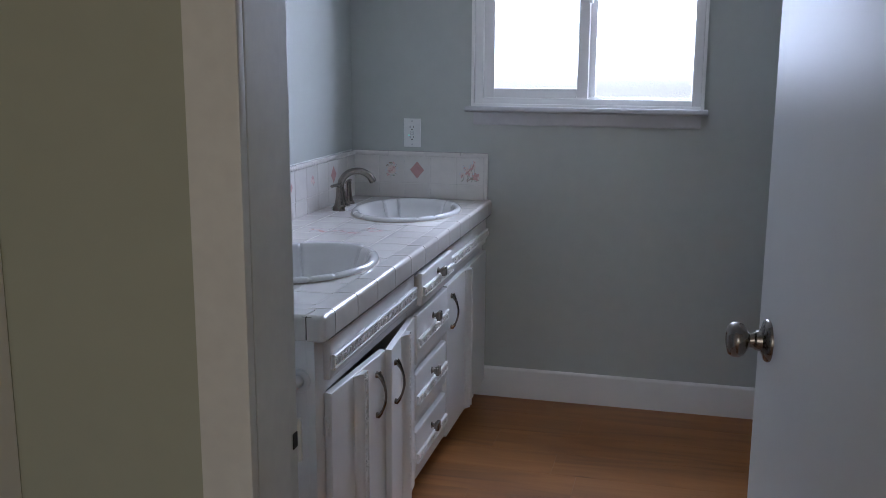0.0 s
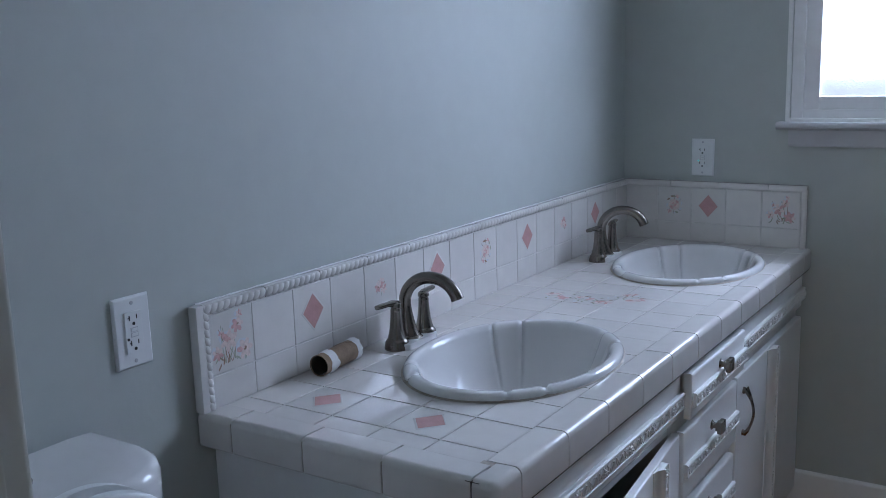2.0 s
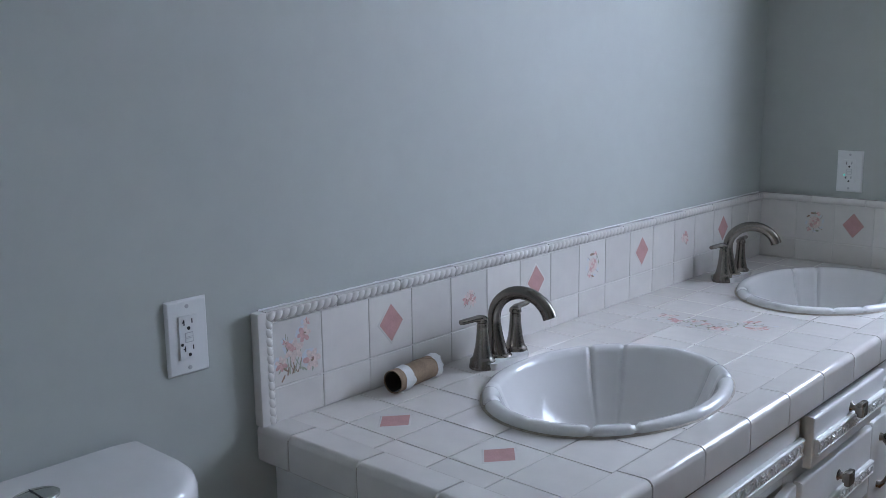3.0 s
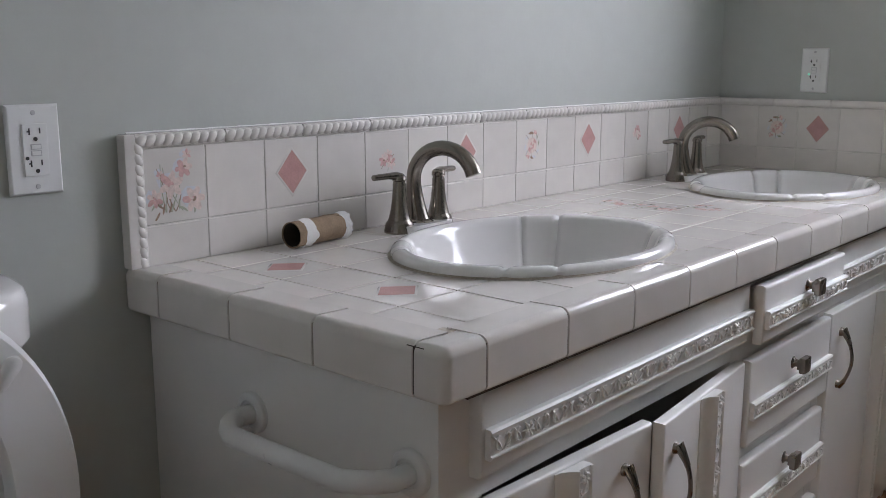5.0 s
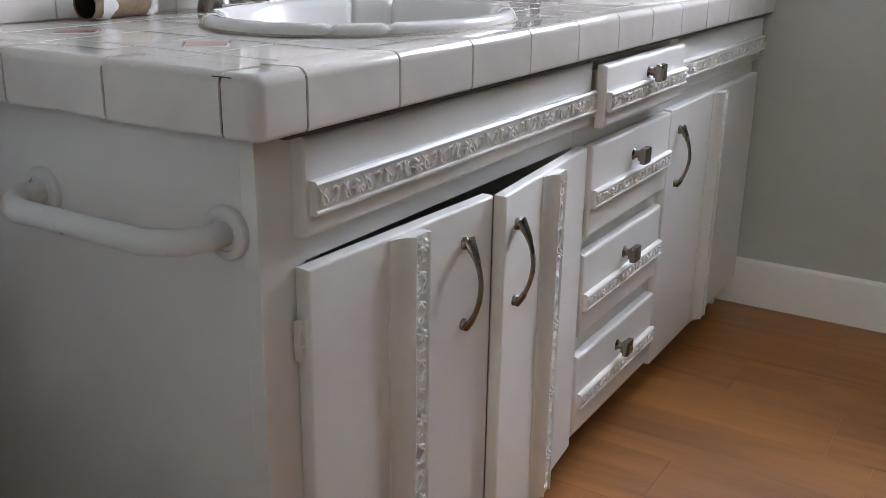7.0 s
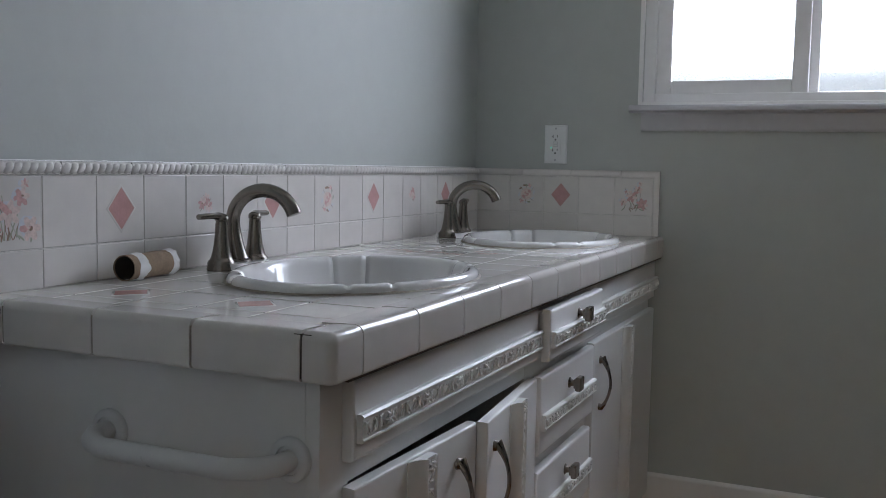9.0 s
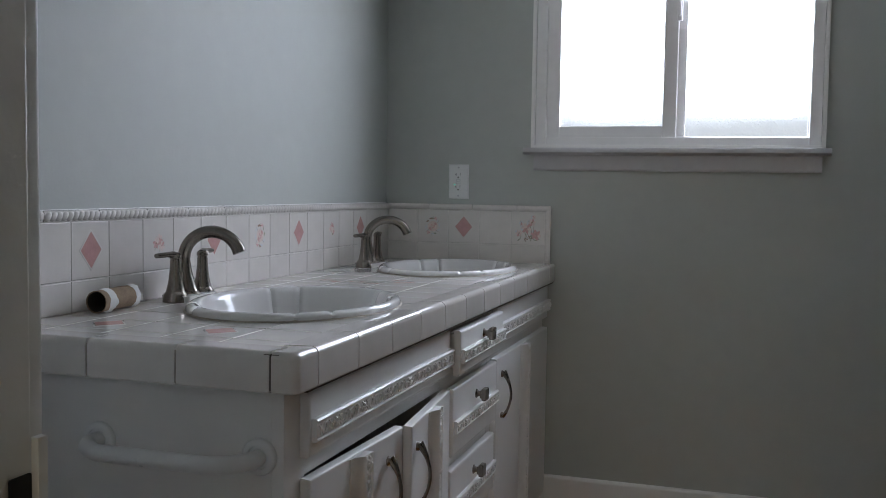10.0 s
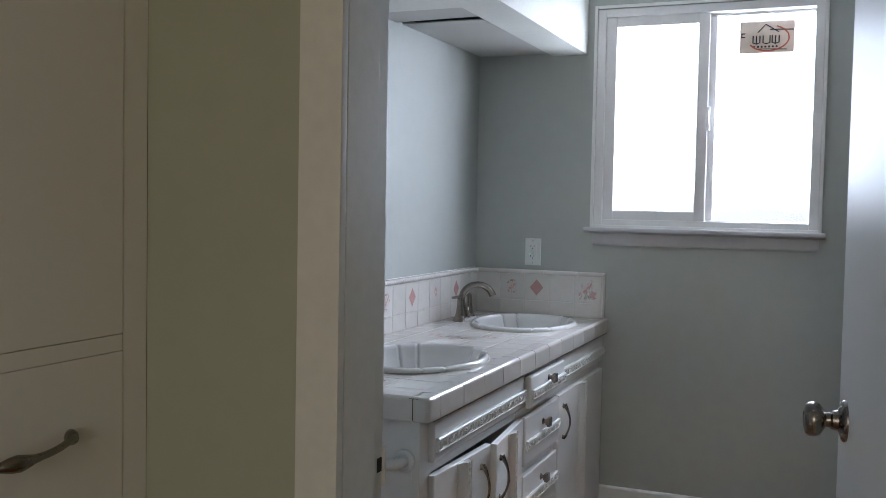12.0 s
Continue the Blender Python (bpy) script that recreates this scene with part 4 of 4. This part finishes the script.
# ---- outlets ----
def outlet(m, lit):
    root = thing("wall_outlet", m, "white duplex safety outlet" + (" with a green indicator lit" if lit else " with a screwed cover plate"), "outlet", "wall outlets")
    bm = bmesh.new()
    rings = []
    for d, z in ((0, 0.0), (0, 0.002), (0.0022, 0.0055), (0.004, 0.006)):
        rings.append([bm.verts.new((x, y, z)) for x, y in ((-0.0355 + d, -0.058 + d), (0.0355 - d, -0.058 + d), (0.0355 - d, 0.058 - d), (-0.0355 + d, 0.058 - d))])
    for a, b in zip(rings, rings[1:]):
        for i in range(4):
            bm.faces.new((a[i], a[(i + 1) % 4], b[(i + 1) % 4], b[i]))
    bm.faces.new(rings[-1])
    part("cover_plate", bm, PLASTIC, root)
    face = part("receptacle", boxed(-0.0165, 0.0165, -0.0335, 0.0335, 0.004, 0.0082, 0.001), PLASTIC, root)
    for s in (-1, 1):
        yc = s * 0.0205
        bm = boxed(-0.0086, -0.0067, yc - 0.001, yc + 0.0075, 0.0078, 0.0086)
        box(bm, -0.0108, -0.0086, yc + 0.0025, yc + 0.0042, 0.0078, 0.0086)
        part("slot", bm, INK, face, "dark slot")
        part("slot", boxed(0.0055, 0.0072, yc + 0.0005, yc + 0.0075, 0.0078, 0.0086), INK, face, "dark slot")
        part("ground_hole", lathe(bmesh.new(), [(0.0028, 0.0078), (0.0028, 0.0087), (0, 0.0087)], 12, Matrix.Translation((0, yc - 0.0065, 0))), INK, face, "dark round hole")
        part("button_recess", boxed(-0.0072, 0.0072, s * 0.0042 - 0.0036, s * 0.0042 + 0.0036, 0.0079, 0.0084), SILLP, face, "grey outline")
        part("test_button", boxed(-0.006, 0.006, s * 0.004 - 0.0025, s * 0.004 + 0.0025, 0.008, 0.0092, 0.0004), PLASTIC, face)
    part("indicator", lathe(bmesh.new(), [(0.0024, 0.008), (0.0024, 0.0089), (0, 0.0091)], 10, Matrix.Translation((-0.0125, -0.010, 0))), LED if lit else INK, face)
    for s in (-1, 1):
        part("screw", lathe(bmesh.new(), [(0.0034, 0.0055), (0.0032, 0.0068), (0, 0.0072)], 14, Matrix.Translation((0, s * 0.0475, 0))), SILLP, root, "dulled screw head")
    return root


outlet(Matrix(((0, 0, 1, 0.0), (1, 0, 0, -2.003), (0, 1, 0, 1.0115), (0, 0, 0, 1))), False)
outlet(Matrix(((1, 0, 0, 0.264), (0, 0, -1, 0.0), (0, 1, 0, 1.1005), (0, 0, 0, 1))), True)

# ---- empty paper roll ----
roll = thing("paper_roll_core", pose(0.054, -1.567, CZ + 0.0222, 0, 0, 6), "empty brown cardboard roll with torn white tissue ends", "paper roll")
LYING = Matrix.Rotation(radians(90), 4, "X") @ Matrix.Translation((0, 0, -0.056))
part("tube", lathe(bmesh.new(), [(0.0195, 0.0), (0.021, 0.0), (0.0208, 0.05), (0.021, 0.118), (0.0195, 0.118), (0.0195, 0.0)], 36, LYING), CARD, roll)
# liner that paints the unlit inside of the tube dark
part("inside", lathe(bmesh.new(), [(0.0192, 0.0015), (0.0192, 0.116)], 36, LYING), CARD_SHADE, roll, "inner wall with its shade in the colour")
seam = [(0.0212 * math.cos(0.5 + k * 0.22), 0.056 - 0.006 * k, 0.0212 * math.sin(0.5 + k * 0.22)) for k in range(19)]
part("seam", tube(bmesh.new(), seam, 0.0006, 5), CARD, roll)


def tissue(parent, y0, y1):
    bm = bmesh.new()
    n = 40
    rings = []
    for f in (0, 0.5, 1):
        ring = []
        for i in range(n):
            t = 2 * math.pi * i / n
            wob = noise.noise(Vector((math.cos(t) * 2.2, math.sin(t) * 2.2, y0 * 40))) * 0.009 + noise.noise(Vector((math.cos(t) * 7, math.sin(t) * 7, 3 + y0 * 40))) * 0.004
            yy = y0 + (y1 - y0) * f + (wob if f == 1 else -wob * 0.4 if f == 0 else 0)
            r = 0.0217 + 0.0012 * f + 0.0012 * noise.noise(Vector((i * 0.9, f * 3, 1)))
            ring.append(bm.verts.new((r * math.cos(t), yy, r * math.sin(t))))
        rings.append(ring)
    for a, b in zip(rings, rings[1:]):
        for i in range(n):
            bm.faces.new((a[i], a[(i + 1) % n], b[(i + 1) % n], b[i]))
    return part("tissue", bm, PAPER, parent, "torn white tissue remnant")


tissue(roll, -0.047, -0.026)
tissue(roll, 0.044, 0.062)
# unseen wad, added to keep window light out of the tube
part("light_stop", lathe(bmesh.new(), [(0, 0), (0.012, 0.001), (0.0193, -0.002), (0.0193, 0.003), (0.010, 0.006), (0, 0.004)], 20, Matrix.Rotation(radians(-90), 4, "X") @ Matrix.Translation((0, 0, 0.040))), PAPER, roll, "unseen tissue wad added to block light")
bm = bmesh.new()
g = [[bm.verts.new((-0.014 + 0.010 * i + random.uniform(-.003, .003), -0.056 + 0.012 * j + random.uniform(-.003, .003), -0.0196 + 0.003 * random.random())) for i in range(4)] for j in range(3)]
for j in range(2):
    for i in range(3):
        bm.faces.new((g[j][i], g[j][i + 1], g[j + 1][i + 1], g[j + 1][i]))
part("tissue", bm, PAPER, roll, "torn white tissue remnant")

# ---- toilet ----
toilet = thing("toilet", pose(0, -2.302, 0), "white porcelain toilet with seat and lid raised", "toilet")


def dee(w, d, r, n=14):
    """Outline in x (from the wall) and y: square at the wall, wide round corners in front."""
    pts = [(0, -w)]
    for c, a0 in (((d - r, -w + r), -90), ((d - r, w - r), 0)):
        pts += [(c[0] + r * math.cos(radians(a0 + 90 * k / n)), c[1] + r * math.sin(radians(a0 + 90 * k / n))) for k in range(n + 1)]
    return pts + [(0, w)]


def loft(bm, layers):
    """Skins outlines of equal length; layers: (outline, z)."""
    rings = [[bm.verts.new((x, y, z)) for x, y in o] for o, z in layers]
    n = len(rings[0])
    for a, b in zip(rings, rings[1:]):
        for i in range(n):
            bm.faces.new((a[i], a[(i + 1) % n], b[(i + 1) % n], b[i]))
    bm.faces.new(rings[0][::-1])
    bm.faces.new(rings[-1])
    return bm


TKX = 0.012
tank = part("tank", loft(bmesh.new(), [(dee(0.175, 0.165, 0.06), 0.40), (dee(0.190, 0.180, 0.08), 0.60), (dee(0.198, 0.186, 0.09), 0.79)]), PORC, toilet, "", pose(TKX, 0, 0.020))
part("tank_lid", loft(bmesh.new(), [(dee(0.205, 0.196, 0.095), 0.785), (dee(0.212, 0.203, 0.10), 0.795), (dee(0.212, 0.203, 0.10), 0.838), (dee(0.208, 0.199, 0.098), 0.850), (dee(0.198, 0.189, 0.092), 0.857), (dee(0.16, 0.15, 0.07), 0.860)]),
     PORC, toilet, "", pose(TKX, 0, 0.022))
button = part("flush_button", lathe(bmesh.new(), [(0.031, 0.858), (0.031, 0.864), (0.028, 0.866), (0.026, 0.8645), (0, 0.865)], 32, Matrix.Translation((0.095, 0.01, 0.022)), 0.72, 1.0), CHROME, toilet, "oval chrome dual flush button")
part("split_line", boxed(0.073, 0.117, 0.0115, 0.0128, 0.8865, 0.8878), INK, button)


def egg(rx0, w, cx, n=40):
    return [(cx + (rx0 * (1.0 if math.cos(t) > 0 else 0.78)) * math.cos(t), w * math.sin(t)) for t in [2 * math.pi * k / n for k in range(n)]]


part("bowl", loft(bmesh.new(), [(egg(0.20, 0.12, 0.36), 0.0), (egg(0.19, 0.11, 0.36), 0.06), (egg(0.20, 0.12, 0.38), 0.18), (egg(0.25, 0.165, 0.40), 0.30), (egg(0.275, 0.185, 0.42), 0.385), (egg(0.275, 0.185, 0.42), 0.40),
                               (egg(0.21, 0.130, 0.43), 0.40), (egg(0.16, 0.10, 0.43), 0.28), (egg(0.06, 0.05, 0.43), 0.20)]), PORC, toilet)
part("neck", boxed(0.05, 0.22, -0.11, 0.11, 0.0, 0.40, 0.02), PORC, toilet)


def ring_plate(outer, inner, t):
    bm = bmesh.new()
    n = len(outer)
    rings = [[bm.verts.new((x, y, z)) for x, y in o] for o, z in ((outer, 0), (outer, t * 0.7), ([(0.985 * x, 0.985 * y) for x, y in outer], t), ([(1.03 * x + -0.005, 1.03 * y) for x, y in inner], t), (inner, t * 0.7), (inner, 0))]
    for a, b in zip(rings, rings[1:] + rings[:1]):
        for i in range(n):
            bm.faces.new((a[i], a[(i + 1) % n], b[(i + 1) % n], b[i]))
    return bm


# raised parts: local x runs up from the hinge, local z faces the room
UP = Matrix.Translation((0.232, 0.005, 0.425)) @ Matrix.Rotation(radians(-86), 4, "Y")
seat = part("seat", ring_plate(egg(0.252, 0.188, 0.235, 72), egg(0.175, 0.112, 0.245, 72), -0.020), PLASTIC, toilet, "raised white seat ring", UP)
for sy in (-1, 1):
    part("bumper", tube(bmesh.new(), [(-0.019, 0, -0.021), (-0.016, 0, -0.023), (-0.012, 0, -0.024), (0.012, 0, -0.024), (0.016, 0, -0.023), (0.019, 0, -0.021)], [0.003, 0.0075, 0.0090, 0.0090, 0.0075, 0.003], 16), PLASTIC, seat, "", pose(0.395, sy * 0.110, 0, 0, 0, 40 * sy))
lid_layers = [(egg(0.252, 0.188, 0.235, 72), 0.0), (egg(0.252, 0.188, 0.235, 72), 0.012), (egg(0.242, 0.178, 0.235, 72), 0.018)]
part("lid", loft(bmesh.new(), lid_layers), PLASTIC, toilet, "raised white lid", Matrix.Translation((0.224, 0.005, 0.425)) @ Matrix.Rotation(radians(-88), 4, "Y"))
part("hinge", tube(bmesh.new(), [(0.228, -0.10, 0.425), (0.228, 0.10, 0.425)], 0.011, 14), PLASTIC, toilet)

# ---- bathtub and shower ----
tub = thing("bathtub", pose(1.802, 0, 0), "white built-in bathtub with a rounded rim", "bathtub")
outline = [(0.03, 0), (0.03, 0.30), (0.012, 0.315), (0.0, 0.335), (0.0, 0.352), (0.012, 0.364), (0.03, 0.368), (0.085, 0.368), (0.10, 0.362), (0.112, 0.34), (0.16, 0.10), (0.20, 0.06), (0.60, 0.06), (0.64, 0.10), (0.70, 0.34), (0.715, 0.368), (0.79, 0.368), (0.79, 0)]
part("shell", prism(bmesh.new(), outline, lambda u, v, w: Vector((u, -0.008 - w, v)), 1.5), PORC, tub)
part("floor_bead", boxed(0.016, 0.031, -1.50, -0.012, 0.0, 0.012, 0.003), SATIN, tub, "white bead along the floor")
structure("wall_tub_end", boxed(1.802, 2.56, -1.63, -1.512, 0, TOP), WALL, "grey painted wall at the tub's end", "wall")

surround = tagged(thing("trim_tile_strip", pose(1.684, 0, 0), "white tiled strip on the wall beside the bathtub", "wall tile"), kind="structure")
part("bed", boxed(0.001, 0.093, -0.0098, -0.0005, 0, TOP - 0.02), PALE, surround)
part("bed", boxed(0.093, 0.885, -0.0098, -0.0005, 0.36, TOP - 0.02), PALE, surround)
STRIP = Matrix(((1, 0, 0, 0), (0, 0, -1, -0.011), (0, 1, 0, 0), (0, 0, 0, 1)))
z, k = 0.0, 0
while z < TOP - 0.12:
    tile(surround, 0.016, 0.152, STRIP @ pose(0.009, z + 0.076, 0.002), SHTILE, 0.006)
    w = 0.106 if z < 0.15 else 0.076
    tile(surround, w, 0.152, STRIP @ pose(0.017 + w / 2, z + 0.076, 0), SHTILE, 0.006)
    if z > 0.29:
        for j in range(5):
            tile(surround, 0.152, 0.152, STRIP @ pose(0.169 + 0.152 * j, z + 0.076, 0), SHTILE, 0.006)
    z += 0.152

shower = thing("shower_door", pose(1.854, 0, 0.37), "framed sliding shower door on the tub rim", "shower door")
bm = bmesh.new()
box(bm, -0.022, 0.022, -0.040, -0.012, 0.0, 1.45, 0.002)
part("wall_jamb", bm, CHROME, shower)
part("bottom_track", boxed(-0.026, 0.026, -1.50, -0.041, 0.0, 0.026, 0.003), CHROME, shower)
part("top_track", boxed(-0.026, 0.026, -1.50, -0.041, 1.42, 1.46, 0.003), CHROME, shower)
for x, y0, y1 in ((-0.013, -0.76, -0.050), (0.013, -1.49, -0.70)):
    bm = bmesh.new()
    for a, b, c, d in ((y0, y0 + 0.022, 0.028, 1.418), (y1 - 0.022, y1, 0.028, 1.418)):
        box(bm, x - 0.009, x + 0.009, a, b, c, d, 0.001)
    box(bm, x - 0.009, x + 0.009, y0 + 0.022, y1 - 0.022, 0.028, 0.05, 0.001)
    box(bm, x - 0.009, x + 0.009, y0 + 0.022, y1 - 0.022, 1.396, 1.418, 0.001)
    pf = part("panel_frame", bm, CHROME, shower)
    part("glass", boxed(x - 0.002, x + 0.002, y0 + 0.02, y1 - 0.02, 0.048, 1.398), SHGLASS, pf, "obscure shower glass")
    part("gasket", boxed(x - 0.0098, x - 0.0092, y1 - 0.026, y1 - 0.020, 0.03, 1.416), INK, pf)
bm = tube(bmesh.new(), [(-0.062, -0.10, 0.752), (-0.062, -0.70, 0.752)], 0.011, 12)
for yy in (-0.115, -0.685):
    box(bm, -0.066, -0.022, yy - 0.008, yy + 0.008, 0.742, 0.762, 0.002)
    box(bm, -0.026, -0.020, yy - 0.014, yy + 0.014, 0.732, 0.79, 0.002)
part("towel_rail", bm, CHROME, shower, "pale towel rail")

# ---- hall cupboard ----
cup = thing("hall_cupboard", pose(0.600, -2.9008, 0), "dim white built-in hall cupboard with panel doors", "cupboard")
part("body", boxed(-0.142, -0.006, -1.30, -0.0005, 0.0, TOP - 0.002), SATIN, cup)
bm = bmesh.new()
box(bm, -0.006, 0.0112, -0.0478, -0.0005, 0.0, TOP - 0.002, 0.001)
box(bm, -0.006, 0.0112, -0.66, -0.6173, 0.0, TOP - 0.002, 0.001)
box(bm, -0.006, 0.0, -0.62, -0.045, 0.0, 0.08, 0.001)
box(bm, -0.006, 0.0118, -0.617, -0.049, 1.0962, 1.1178, 0.0004)
part("face_frame", bm, SATIN, cup)
for z0, z1, pz in ((1.118, 2.30, 1.23), (0.10, 1.096, 0.987)):
    d = part("door", boxed(-0.005, 0.013, -0.617, -0.048, z0, z1, 0.004), SATIN, cup)
    if z0 < 1:
        pts, rad = [], []
        for k in range(15):
            f = k / 14
            pts.append((0.017 + 0.024 * math.sin(math.pi * f) ** 0.7, -0.146 - 0.125 * f, pz + 0.016 - 0.012 * f))
            rad.append(0.0045 + 0.0055 * math.exp(-((f - 0.04) / 0.07) ** 2) + 0.006 * math.exp(-((f - 0.80) / 0.12) ** 2))
        part("pull_handle", tube(bmesh.new(), pts, rad, 12), PEWTER, d, "dark arched pull handle")

# ---- floor planks ----
PW = 0.182
random.seed(4)
row, y = 0, 0.0
plank_cache = {}
while y > -6.4:
    w = PW
    x = -0.1 - random.uniform(0.0, 1.0)
    lo, hi = (0.003, 1.80) if y > -2.9 + 0.0 else (0.45, 2.2)
    while x < hi:
        x1 = x + 1.22
        a, b = max(x, lo), min(x1, hi)
        if b - a > 0.03:
            L = round(b - a, 3)
            if L not in plank_cache:
                plank_cache[L] = mesh_of("plank", tile_bm(L, w, 0.008, 0.0002, 0.0005), OAK)
            ob = new("plank", plank_cache[L])
            ob.parent, ob.matrix_basis = floor, pose((a + b) / 2, y - w / 2, 0.0)
        x = x1
    y -= w
